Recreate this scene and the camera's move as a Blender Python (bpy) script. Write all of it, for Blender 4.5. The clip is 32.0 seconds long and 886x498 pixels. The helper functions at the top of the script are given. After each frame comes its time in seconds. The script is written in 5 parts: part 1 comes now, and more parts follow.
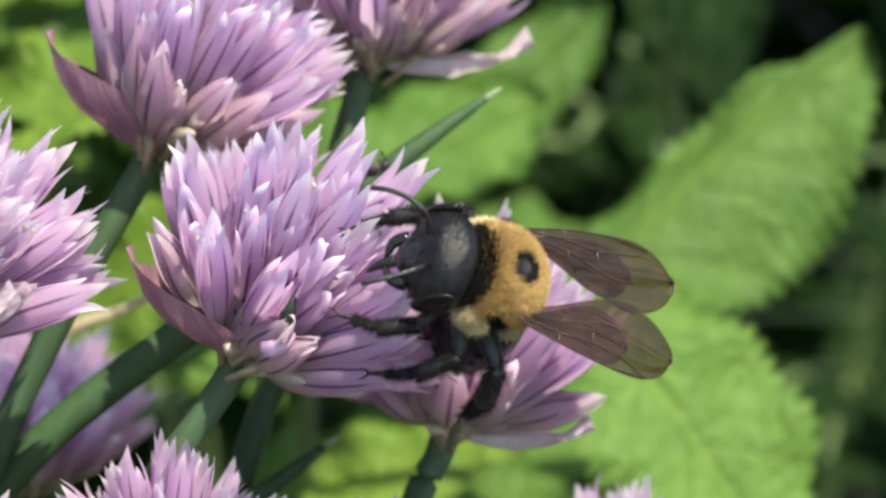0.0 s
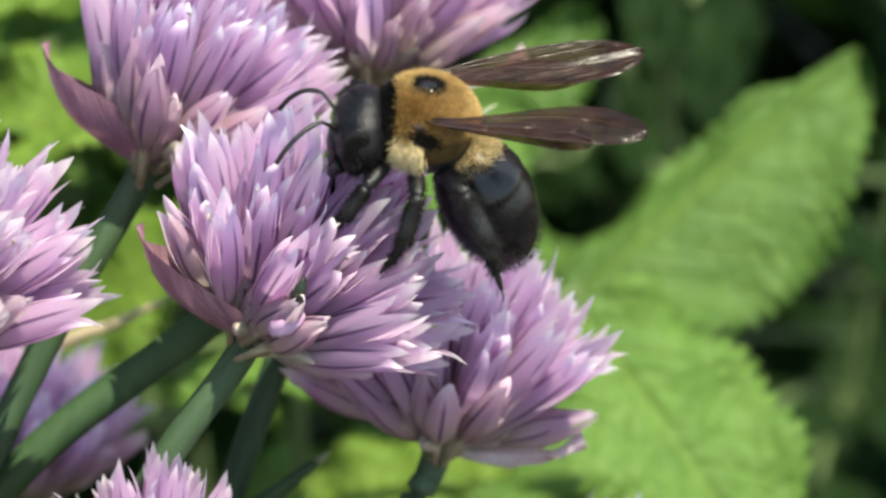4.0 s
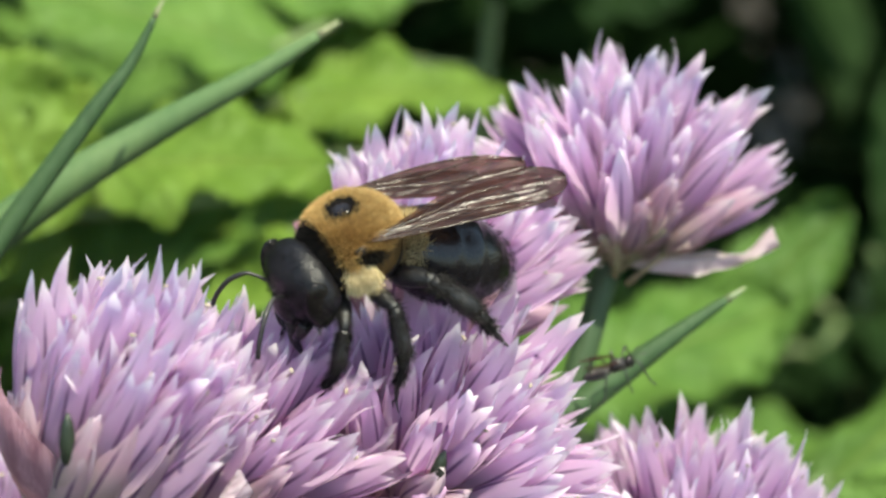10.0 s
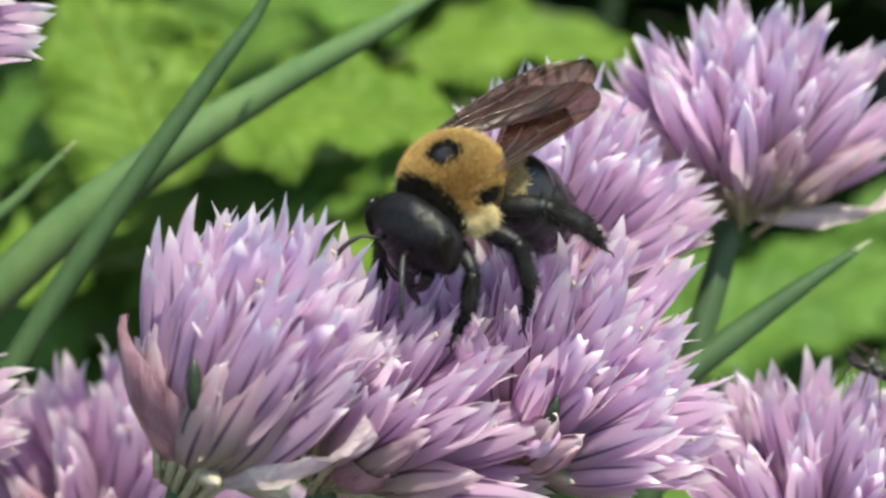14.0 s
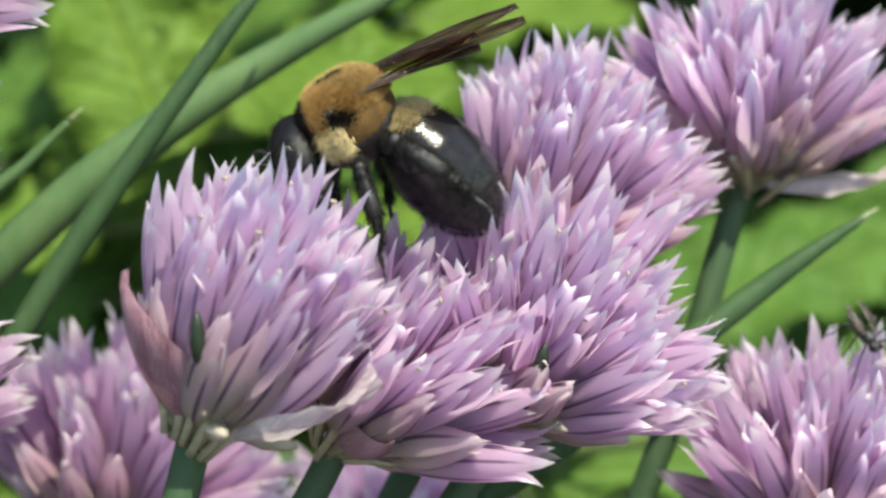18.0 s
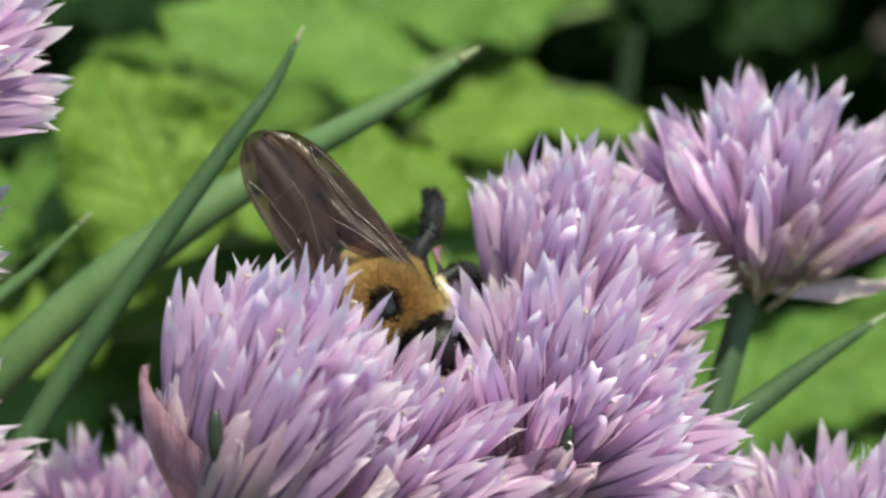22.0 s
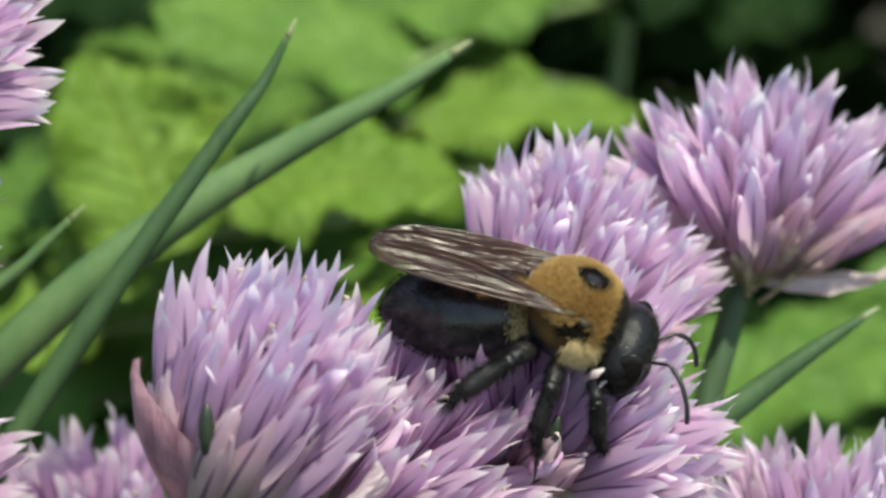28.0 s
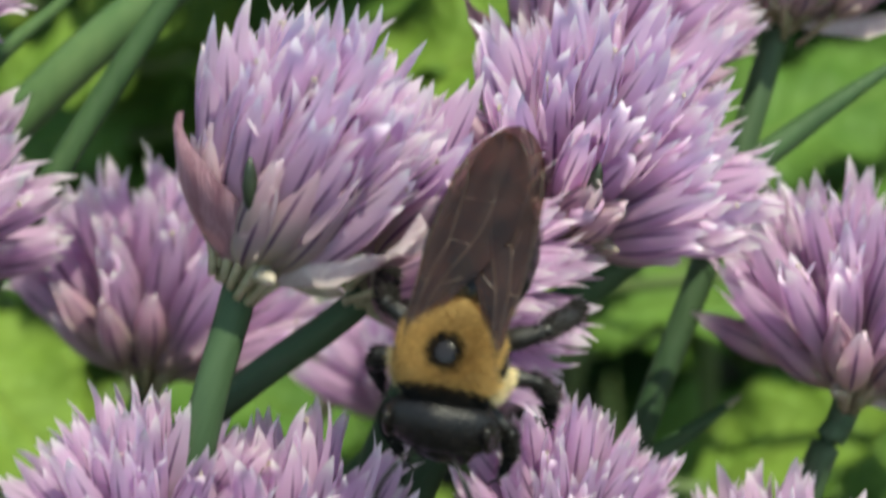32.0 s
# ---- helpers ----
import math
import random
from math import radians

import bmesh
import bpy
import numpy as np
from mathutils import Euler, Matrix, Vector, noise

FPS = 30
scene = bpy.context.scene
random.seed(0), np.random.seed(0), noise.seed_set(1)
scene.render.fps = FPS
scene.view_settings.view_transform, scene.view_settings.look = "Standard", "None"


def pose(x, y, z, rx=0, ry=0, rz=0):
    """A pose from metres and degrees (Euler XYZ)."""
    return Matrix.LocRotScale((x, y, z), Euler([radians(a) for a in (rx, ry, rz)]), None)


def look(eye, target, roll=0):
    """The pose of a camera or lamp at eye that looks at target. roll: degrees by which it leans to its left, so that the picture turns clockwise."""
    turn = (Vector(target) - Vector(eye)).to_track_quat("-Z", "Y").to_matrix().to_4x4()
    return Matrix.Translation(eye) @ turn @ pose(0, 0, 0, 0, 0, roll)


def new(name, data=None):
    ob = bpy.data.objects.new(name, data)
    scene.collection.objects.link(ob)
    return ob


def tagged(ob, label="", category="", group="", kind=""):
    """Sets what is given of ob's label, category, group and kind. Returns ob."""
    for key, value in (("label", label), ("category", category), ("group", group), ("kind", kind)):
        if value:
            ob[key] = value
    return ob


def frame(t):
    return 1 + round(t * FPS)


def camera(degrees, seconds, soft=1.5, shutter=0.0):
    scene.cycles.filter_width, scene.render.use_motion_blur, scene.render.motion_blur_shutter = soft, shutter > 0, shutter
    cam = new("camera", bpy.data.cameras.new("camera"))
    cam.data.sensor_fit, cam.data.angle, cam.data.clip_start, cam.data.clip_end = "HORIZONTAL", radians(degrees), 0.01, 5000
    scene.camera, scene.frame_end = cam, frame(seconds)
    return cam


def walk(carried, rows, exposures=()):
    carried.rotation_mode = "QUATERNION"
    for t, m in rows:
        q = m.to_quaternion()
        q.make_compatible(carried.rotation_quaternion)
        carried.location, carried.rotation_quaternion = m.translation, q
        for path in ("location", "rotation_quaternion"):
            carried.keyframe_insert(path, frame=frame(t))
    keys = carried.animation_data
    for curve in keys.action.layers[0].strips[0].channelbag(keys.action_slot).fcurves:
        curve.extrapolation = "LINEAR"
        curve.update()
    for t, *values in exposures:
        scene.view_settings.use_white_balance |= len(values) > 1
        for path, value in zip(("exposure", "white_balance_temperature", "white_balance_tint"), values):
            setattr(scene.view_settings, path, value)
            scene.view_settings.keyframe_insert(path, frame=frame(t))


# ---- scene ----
# Macro view of a bee working on chive flowers in a sunlit herb bed. One camera on a tripod that pans.
cam = camera(16.0, 32.0, soft=2.7, shutter=0.4)
walk(cam, [
    (0, pose(0.00000, 0.00062, 0.50155, 63.874, -1.785, -6.713)),
    (0.5, pose(0.00000, 0.00057, 0.50142, 64.219, -2.290, -6.560)),
    (1, pose(0.00000, 0.00058, 0.50143, 64.199, -2.482, -6.499)),
    (1.5, pose(0.00000, 0.00058, 0.50143, 64.198, -2.373, -6.540)),
    (2, pose(0.00000, 0.00058, 0.50143, 64.202, -2.329, -6.543)),
    (2.5, pose(0.00000, 0.00058, 0.50143, 64.193, -2.369, -6.533)),
    (3, pose(0.00000, 0.00058, 0.50143, 64.185, -2.344, -6.553)),
    (3.5, pose(0.00000, 0.00058, 0.50143, 64.189, -2.322, -6.569)),
    (5.5, pose(0.00000, 0.00058, 0.50144, 64.179, -2.274, -6.621)),
    (6, pose(0.00000, 0.00058, 0.50144, 64.175, -2.274, -6.639)),
    (6.5, pose(0.00000, 0.00058, 0.50144, 64.177, -2.304, -6.634)),
    (7, pose(0.00000, 0.00057, 0.50142, 64.236, -2.204, -6.710)),
    (7.5, pose(0.00000, 0.00045, 0.50112, 65.048, -2.154, -6.268)),
    (8, pose(0.00000, 0.00033, 0.50083, 65.761, -1.846, -3.842)),
    (8.5, pose(0.00000, 0.00018, 0.50045, 66.801, -1.686, -3.445)),
    (9, pose(0.00000, -0.00001, 0.49998, 68.075, -1.432, -2.644)),
    (9.5, pose(0.00000, 0.00002, 0.50005, 67.889, -0.855, -2.596)),
    (10, pose(0.00000, 0.00006, 0.50015, 67.615, -1.004, -2.230)),
    (10.5, pose(0.00000, 0.00006, 0.50016, 67.567, -0.665, -0.642)),
    (11, pose(0.00000, 0.00008, 0.50019, 67.480, 0.194, 0.318)),
    (11.5, pose(0.00000, 0.00022, 0.50054, 66.494, 0.050, -0.092)),
    (12, pose(0.00000, 0.00021, 0.50053, 66.539, -0.005, -0.279)),
    (12.5, pose(0.00000, 0.00019, 0.50048, 66.676, -0.095, -0.670)),
    (13, pose(0.00000, 0.00020, 0.50049, 66.643, -0.043, -0.540)),
    (13.5, pose(0.00000, 0.00018, 0.50045, 66.748, 0.067, -0.151)),
    (14, pose(0.00000, 0.00019, 0.50048, 66.680, -0.058, -0.178)),
    (14.5, pose(0.00000, 0.00019, 0.50047, 66.710, -0.093, -0.038)),
    (16.5, pose(0.00000, 0.00028, 0.50070, 66.074, -0.007, 0.171)),
    (17, pose(0.00000, 0.00028, 0.50070, 66.050, -0.014, 0.005)),
    (17.5, pose(0.00000, 0.00028, 0.50070, 66.054, -0.009, -0.041)),
    (18, pose(0.00000, 0.00029, 0.50071, 66.041, -0.066, -0.048)),
    (18.5, pose(0.00000, 0.00029, 0.50071, 66.041, -0.068, -0.050)),
    (19, pose(0.00000, 0.00025, 0.50063, 66.262, -0.007, 0.080)),
    (19.5, pose(0.00000, 0.00018, 0.50046, 66.739, -0.016, 0.474)),
    (20, pose(0.00000, 0.00013, 0.50032, 67.116, 0.139, 0.804)),
    (20.5, pose(0.00000, 0.00003, 0.50008, 67.782, 0.084, 0.987)),
    (21, pose(0.00000, -0.00021, 0.49949, 69.421, 0.165, 1.154)),
    (21.5, pose(0.00000, -0.00008, 0.49980, 68.556, 0.134, 0.720)),
    (22, pose(0.00000, -0.00001, 0.49997, 68.096, -0.084, 0.129)),
    (22.5, pose(0.00000, 0.00000, 0.50000, 67.998, -0.094, 0.047)),
    (23, pose(0.00000, 0.00000, 0.50000, 68.000, -0.000, 0.000)),
    (23.5, pose(0.00000, 0.00000, 0.50001, 67.968, -0.123, 0.067)),
    (24, pose(0.00000, 0.00000, 0.50000, 67.990, -0.083, 0.051)),
    (24.5, pose(0.00000, 0.00000, 0.50001, 67.980, -0.067, 0.041)),
    (25, pose(0.00000, 0.00000, 0.50001, 67.977, -0.067, 0.036)),
    (25.5, pose(0.00000, 0.00000, 0.50001, 67.981, -0.046, 0.033)),
    (27.5, pose(0.00000, 0.00000, 0.50001, 67.968, -0.155, 0.024)),
    (28, pose(0.00000, 0.00000, 0.50001, 67.967, -0.123, -0.003)),
    (28.5, pose(0.00000, 0.00001, 0.50001, 67.963, -0.099, -0.021)),
    (29, pose(0.00000, 0.00001, 0.50001, 67.960, -0.082, -0.031)),
    (29.5, pose(0.00000, 0.00001, 0.50001, 67.961, -0.069, -0.025)),
    (30, pose(0.00000, 0.00000, 0.50001, 67.966, -0.066, -0.018)),
    (30.5, pose(0.00000, 0.00001, 0.50001, 67.964, -0.063, -0.027)),
    (31, pose(0.00000, 0.00001, 0.50002, 67.956, -0.070, -0.013)),
    (31.5, pose(0.00000, 0.00025, 0.50062, 66.274, -0.044, 0.255)),
    (32, pose(0.00000, 0.00074, 0.50183, 62.920, 0.021, 0.642)),
], [(0, 1.4, 7350, 1), (7, 1.38, 7350, 1), (9, 1.38, 7400, -1), (12, 1.24, 7400, -4), (17, 1.22, 7300, -4), (20, 1.12, 7300, -4), (23, 1.05, 7300, -4), (31, 1.08, 7300, -4), (32, 1.02, 7400, -6)])
cam.data.dof.use_dof = True
cam.data.dof.focus_distance, cam.data.dof.aperture_fstop = 0.276, 28.0

# ---- light ----
SUN_AWAY = Vector((0.24, -0.24, 0.94)).normalized()
world = bpy.data.worlds.new("world")
scene.world = world
world.use_nodes = True
wn = world.node_tree
sky = wn.nodes.new("ShaderNodeTexSky")
sky.sky_type = "NISHITA"
sky.sun_disc = False
sky.sun_elevation = math.asin(SUN_AWAY.z)
sky.sun_rotation = math.atan2(SUN_AWAY.x, SUN_AWAY.y)
wn.links.new(sky.outputs[0], wn.nodes["Background"].inputs[0])
wn.nodes["Background"].inputs[1].default_value = 0.15
sun_data = bpy.data.lights.new("sun", "SUN")
sun_data.energy, sun_data.angle, sun_data.color = 3.8, radians(0.53), (1.0, 0.96, 0.9)
sun = new("sun", sun_data)
sun.matrix_world = look(SUN_AWAY * 3, (0, 0, 0))

# the bed is laid out in millimetres: to the right, up the slope of the view, and away from the tripod
TILT = radians(22.0)
EYE_HEIGHT = 0.5


def way(x, y, d):
    return Vector((x, y * math.sin(TILT) + d * math.cos(TILT), y * math.cos(TILT) - d * math.sin(TILT)))


def spot(x, y, d):
    return way(x, y, d) * 0.001 + Vector((0, 0, EYE_HEIGHT))


# ---- materials ----
def material(name):
    m = bpy.data.materials.new(name)
    m.use_nodes = True
    return m, m.node_tree, m.node_tree.nodes["Principled BSDF"]


def node(nt, kind, **values):
    n = nt.nodes.new(kind)
    for k, v in values.items():
        n.inputs[k].default_value = v
    return n


def ramp(nt, stops, source):
    r = nt.nodes.new("ShaderNodeValToRGB")
    els = r.color_ramp.elements
    while len(els) < len(stops):
        els.new(0.5)
    for e, (p, c) in zip(els, stops):
        e.position, e.color = p, (*c, 1)
    nt.links.new(source, r.inputs[0])
    return r.outputs[0]


def mixed(nt, fac, a, b, mode="MIX"):
    m = nt.nodes.new("ShaderNodeMix")
    m.data_type, m.blend_type = "RGBA", mode
    for i, v in ((0, fac), (6, a), (7, b)):
        if isinstance(v, (int, float)):
            m.inputs[i].default_value = v
        elif isinstance(v, tuple):
            m.inputs[i].default_value = (*v, 1)
        else:
            nt.links.new(v, m.inputs[i])
    return m.outputs[2]


def maths(nt, op, a, b=0.0):
    m = nt.nodes.new("ShaderNodeMath")
    m.operation = op
    for i, v in enumerate((a, b)):
        if isinstance(v, (int, float)):
            m.inputs[i].default_value = v
        else:
            nt.links.new(v, m.inputs[i])
    return m.outputs[0]


def thin_sheet(nt, bsdf, colour, share):
    """Lets a share of the light through the sheet."""
    t = nt.nodes.new("ShaderNodeBsdfTranslucent")
    mix = nt.nodes.new("ShaderNodeMixShader")
    mix.inputs[0].default_value = share
    nt.links.new(colour, t.inputs[0])
    nt.links.new(bsdf.outputs[0], mix.inputs[1])
    nt.links.new(t.outputs[0], mix.inputs[2])
    nt.links.new(mix.outputs[0], nt.nodes["Material Output"].inputs[0])


def bump(nt, bsdf, height, strength, distance):
    b = node(nt, "ShaderNodeBump", Strength=strength, Distance=distance)
    nt.links.new(height, b.inputs["Height"])
    nt.links.new(b.outputs[0], bsdf.inputs["Normal"])


def petal_material(name, stops, streak_colour):
    m, nt, p = material(name)
    uv = nt.nodes.new("ShaderNodeUVMap")
    sep = nt.nodes.new("ShaderNodeSeparateXYZ")
    nt.links.new(uv.outputs[0], sep.inputs[0])
    u, v = sep.outputs[0], sep.outputs[1]
    info = nt.nodes.new("ShaderNodeObjectInfo")
    along = ramp(nt, stops, v)
    tone = ramp(nt, [(0.0, (0.90, 0.80, 0.92)), (0.5, (1.0, 0.96, 0.98)), (1.0, (1.0, 1.0, 0.97))], info.outputs["Random"])
    base = mixed(nt, 0.8, along, tone, "MULTIPLY")
    streak = node(nt, "ShaderNodeTexNoise", Scale=9.0, Detail=3.0)
    st = nt.nodes.new("ShaderNodeMapping")
    st.inputs["Scale"].default_value = (4.0, 0.5, 1.0)
    nt.links.new(uv.outputs[0], st.inputs[0])
    nt.links.new(st.outputs[0], streak.inputs[0])
    base = mixed(nt, maths(nt, "MULTIPLY", streak.outputs[0], 0.35), base, streak_colour)
    off = maths(nt, "ABSOLUTE", maths(nt, "SUBTRACT", u, 0.5))
    vein = ramp(nt, [(0.0, (1, 1, 1)), (0.04, (0.8, 0.8, 0.8)), (0.075, (0, 0, 0))], off)
    reach = ramp(nt, [(0.0, (0, 0, 0)), (0.14, (0.5, 0.5, 0.5)), (0.3, (0.85, 0.85, 0.85)), (0.7, (0.8, 0.8, 0.8)), (0.86, (0, 0, 0))], v)
    vein = maths(nt, "MULTIPLY", vein, reach)
    base = mixed(nt, vein, base, (0.11, 0.032, 0.15))
    nt.links.new(base, p.inputs["Base Color"])
    nt.links.new(ramp(nt, [(0.7, (0.5, 0.5, 0.5)), (0.92, (0.2, 0.2, 0.2))], v), p.inputs["Roughness"])
    nt.links.new(ramp(nt, [(0.8, (0.12, 0.12, 0.12)), (0.94, (0.8, 0.8, 0.8))], v), p.inputs["Specular IOR Level"])
    fine = node(nt, "ShaderNodeTexNoise", Scale=26.0, Detail=2.0)
    nt.links.new(st.outputs[0], fine.inputs[0])
    bump(nt, p, fine.outputs[0], 0.35, 0.0004)
    thin_sheet(nt, p, base, 0.76)
    return m


def tinted(name, low, high, scale, rough=0.5, through_share=0.0, bump_strength=0.3, bump_size=0.0003, stretch=(1, 1, 1), spec=0.5):
    """A surface that drifts between two colours at two scales."""
    m, nt, p = material(name)
    tc = nt.nodes.new("ShaderNodeTexCoord")
    mp = nt.nodes.new("ShaderNodeMapping")
    mp.inputs["Scale"].default_value = stretch
    nt.links.new(tc.outputs["Object"], mp.inputs[0])
    a = node(nt, "ShaderNodeTexNoise", Scale=scale, Detail=4.0)
    b = node(nt, "ShaderNodeTexNoise", Scale=scale * 7, Detail=3.0)
    nt.links.new(mp.outputs[0], a.inputs[0])
    nt.links.new(mp.outputs[0], b.inputs[0])
    f = maths(nt, "ADD", maths(nt, "MULTIPLY", a.outputs[0], 0.65), maths(nt, "MULTIPLY", b.outputs[0], 0.35))
    col = ramp(nt, [(0.35, low), (0.65, high)], f)
    nt.links.new(col, p.inputs["Base Color"])
    p.inputs["Roughness"].default_value = rough
    p.inputs["Specular IOR Level"].default_value = spec
    bump(nt, p, b.outputs[0], bump_strength, bump_size)
    if through_share:
        thin_sheet(nt, p, col, through_share)
    return m


def leaf_material(name, low, high, vein_colour, share, gloss=0.3):
    """Herb leaf: quilted blade with pale veins, by the leaf's own length and breadth."""
    m, nt, p = material(name)
    uv = nt.nodes.new("ShaderNodeUVMap")
    sep = nt.nodes.new("ShaderNodeSeparateXYZ")
    nt.links.new(uv.outputs[0], sep.inputs[0])
    u, v = sep.outputs[0], sep.outputs[1]
    tc = nt.nodes.new("ShaderNodeTexCoord")
    big = node(nt, "ShaderNodeTexNoise", Scale=110.0, Detail=5.0)
    small = node(nt, "ShaderNodeTexVoronoi", Scale=520.0)
    nt.links.new(tc.outputs["Object"], big.inputs[0])
    nt.links.new(tc.outputs["Object"], small.inputs[0])
    info = nt.nodes.new("ShaderNodeObjectInfo")
    col = ramp(nt, [(0.35, low), (0.7, high)], maths(nt, "ADD", big.outputs[0], maths(nt, "MULTIPLY", maths(nt, "SUBTRACT", info.outputs["Random"], 0.5), 0.3)))
    col = mixed(nt, maths(nt, "MULTIPLY", small.outputs[0], 0.35), col, low)
    off = maths(nt, "ABSOLUTE", maths(nt, "SUBTRACT", u, 0.5))
    rib = ramp(nt, [(0.0, (1, 1, 1)), (0.02, (0.7, 0.7, 0.7)), (0.045, (0, 0, 0))], off)
    side = maths(nt, "FRACT", maths(nt, "SUBTRACT", maths(nt, "MULTIPLY", v, 8.0), maths(nt, "MULTIPLY", off, 5.0)))
    side = ramp(nt, [(0.0, (1, 1, 1)), (0.06, (0.5, 0.5, 0.5)), (0.12, (0, 0, 0)), (0.9, (0, 0, 0)), (1.0, (1, 1, 1))], side)
    both = maths(nt, "MAXIMUM", rib, maths(nt, "MULTIPLY", side, 0.3))
    col = mixed(nt, maths(nt, "MULTIPLY", both, 0.5), col, vein_colour)
    nt.links.new(col, p.inputs["Base Color"])
    p.inputs["Roughness"].default_value = 0.6
    p.inputs["Specular IOR Level"].default_value = gloss
    h = maths(nt, "SUBTRACT", maths(nt, "MULTIPLY", small.outputs[0], 0.6), both)
    bump(nt, p, h, 0.8, 0.0012)
    thin_sheet(nt, p, col, share)
    return m


PETAL = petal_material("petal_lilac", [(0.0, (0.66, 0.62, 0.46)), (0.2, (0.79, 0.67, 0.72)), (0.5, (0.765, 0.59, 0.76)), (0.87, (0.775, 0.615, 0.78)), (0.95, (0.96, 0.94, 0.97))], (0.66, 0.45, 0.64))
PETAL_PALE = petal_material("petal_withered_pale", [(0.0, (0.55, 0.53, 0.34)), (0.3, (0.76, 0.69, 0.60)), (0.7, (0.76, 0.58, 0.68)), (0.95, (0.86, 0.78, 0.82))], (0.60, 0.42, 0.52))
FLORET_BASE = tinted("floret_base_green_white", (0.17, 0.19, 0.08), (0.46, 0.40, 0.28), 300, 0.5, 0.2)
BUD = tinted("withered_bud_pale", (0.26, 0.25, 0.13), (0.58, 0.47, 0.44), 420, 0.5, 0.3, 0.6, 0.0004, (1, 1, 0.3))
BUD_PINK = tinted("lilac_bud", (0.45, 0.24, 0.42), (0.68, 0.47, 0.64), 420, 0.5, 0.3, 0.5, 0.0003, (1, 1, 0.3))
SPATHE_PALE = tinted("papery_bract_pale", (0.58, 0.43, 0.49), (0.86, 0.80, 0.81), 520, 0.25, 0.55, 0.8, 0.0007, (1, 1, 0.2))
SPATHE = tinted("papery_bract_rose", (0.15, 0.055, 0.085), (0.42, 0.24, 0.29), 620, 0.4, 0.22, 0.6, 0.0004, (1, 1, 0.07))
STEM = tinted("chive_stem_green", (0.022, 0.046, 0.019), (0.042, 0.074, 0.034), 160, 0.6, 0.0, 0.4, 0.0004, (1, 1, 0.1), 0.25)
# two copies of one leaf green, the first with sunlight painted in
REED_SUNLIT = tinted("chive_leaf_sunlit_green", (0.048, 0.096, 0.034), (0.078, 0.130, 0.049), 140, 0.65, 0.0, 0.4, 0.0004, (1, 1, 0.1), 0.25)
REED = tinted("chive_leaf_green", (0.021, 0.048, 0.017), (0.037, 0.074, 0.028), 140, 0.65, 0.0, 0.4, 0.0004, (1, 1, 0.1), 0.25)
STRAW = tinted("dry_chive_straw", (0.20, 0.16, 0.09), (0.36, 0.29, 0.18), 160, 0.6, 0.0, 0.4, 0.0003, (1, 1, 0.1))
DRY_TIP = tinted("chive_leaf_tip", (0.09, 0.14, 0.06), (0.20, 0.20, 0.10), 300, 0.45)
LEAF = leaf_material("herb_leaf_green", (0.074, 0.158, 0.024), (0.138, 0.250, 0.046), (0.20, 0.31, 0.07), 0.45)
LEAF_YELLOW = leaf_material("herb_leaf_lime", (0.115, 0.205, 0.024), (0.195, 0.300, 0.048), (0.26, 0.36, 0.07), 0.45)
# herb green painted near black: the shade at the back is in the colour
LEAF_SHADE = leaf_material("herb_leaf_painted_shade", (0.006, 0.019, 0.004), (0.015, 0.036, 0.008), (0.02, 0.045, 0.010), 0.3, 0.08)
LEAF_MID = leaf_material("herb_leaf_mid_green", (0.048, 0.112, 0.016), (0.092, 0.175, 0.030), (0.18, 0.27, 0.06), 0.40)
HERB_STEM = tinted("herb_stem_green", (0.06, 0.10, 0.03), (0.11, 0.15, 0.05), 120, 0.6)
SOIL = tinted("garden_soil_dark", (0.022, 0.017, 0.011), (0.055, 0.043, 0.030), 20, 0.95, 0.0, 1.0, 0.01)
BLACK = tinted("bee_black_shell", (0.006, 0.005, 0.006), (0.017, 0.014, 0.015), 500, 0.2, 0.0, 0.35, 0.00012, (1, 1, 1), 0.32)
HEAD_BLACK = tinted("bee_black_head", (0.004, 0.004, 0.005), (0.010, 0.009, 0.010), 800, 0.24, 0.0, 0.6, 0.00016, (1, 1, 1), 0.22)
BLACK_MATT = tinted("bee_black_limb", (0.006, 0.006, 0.006), (0.02, 0.018, 0.018), 900, 0.33, 0.0, 0.6, 0.0002)
EYE = tinted("bee_eye_dark", (0.004, 0.004, 0.004), (0.010, 0.008, 0.007), 900, 0.2, 0.0, 0.3, 0.0001, (1, 1, 1), 0.2)
SKIN = tinted("bee_thorax_ochre", (0.05, 0.028, 0.010), (0.11, 0.062, 0.02), 600, 0.8, 0.0, 0.3, 0.0003, (1, 1, 1), 0.15)
FUZZ = tinted("bee_fuzz_yellow", (0.40, 0.245, 0.075), (0.74, 0.53, 0.23), 2200, 0.6, 0.4)
FUZZ_PALE = tinted("bee_fuzz_pale", (0.46, 0.34, 0.15), (0.78, 0.66, 0.40), 2200, 0.6, 0.25)
BLACK_HAIR = tinted("bee_black_hair", (0.004, 0.004, 0.004), (0.014, 0.012, 0.011), 500, 0.75, 0.0, 0.3, 0.0001, (1, 1, 1), 0.15)


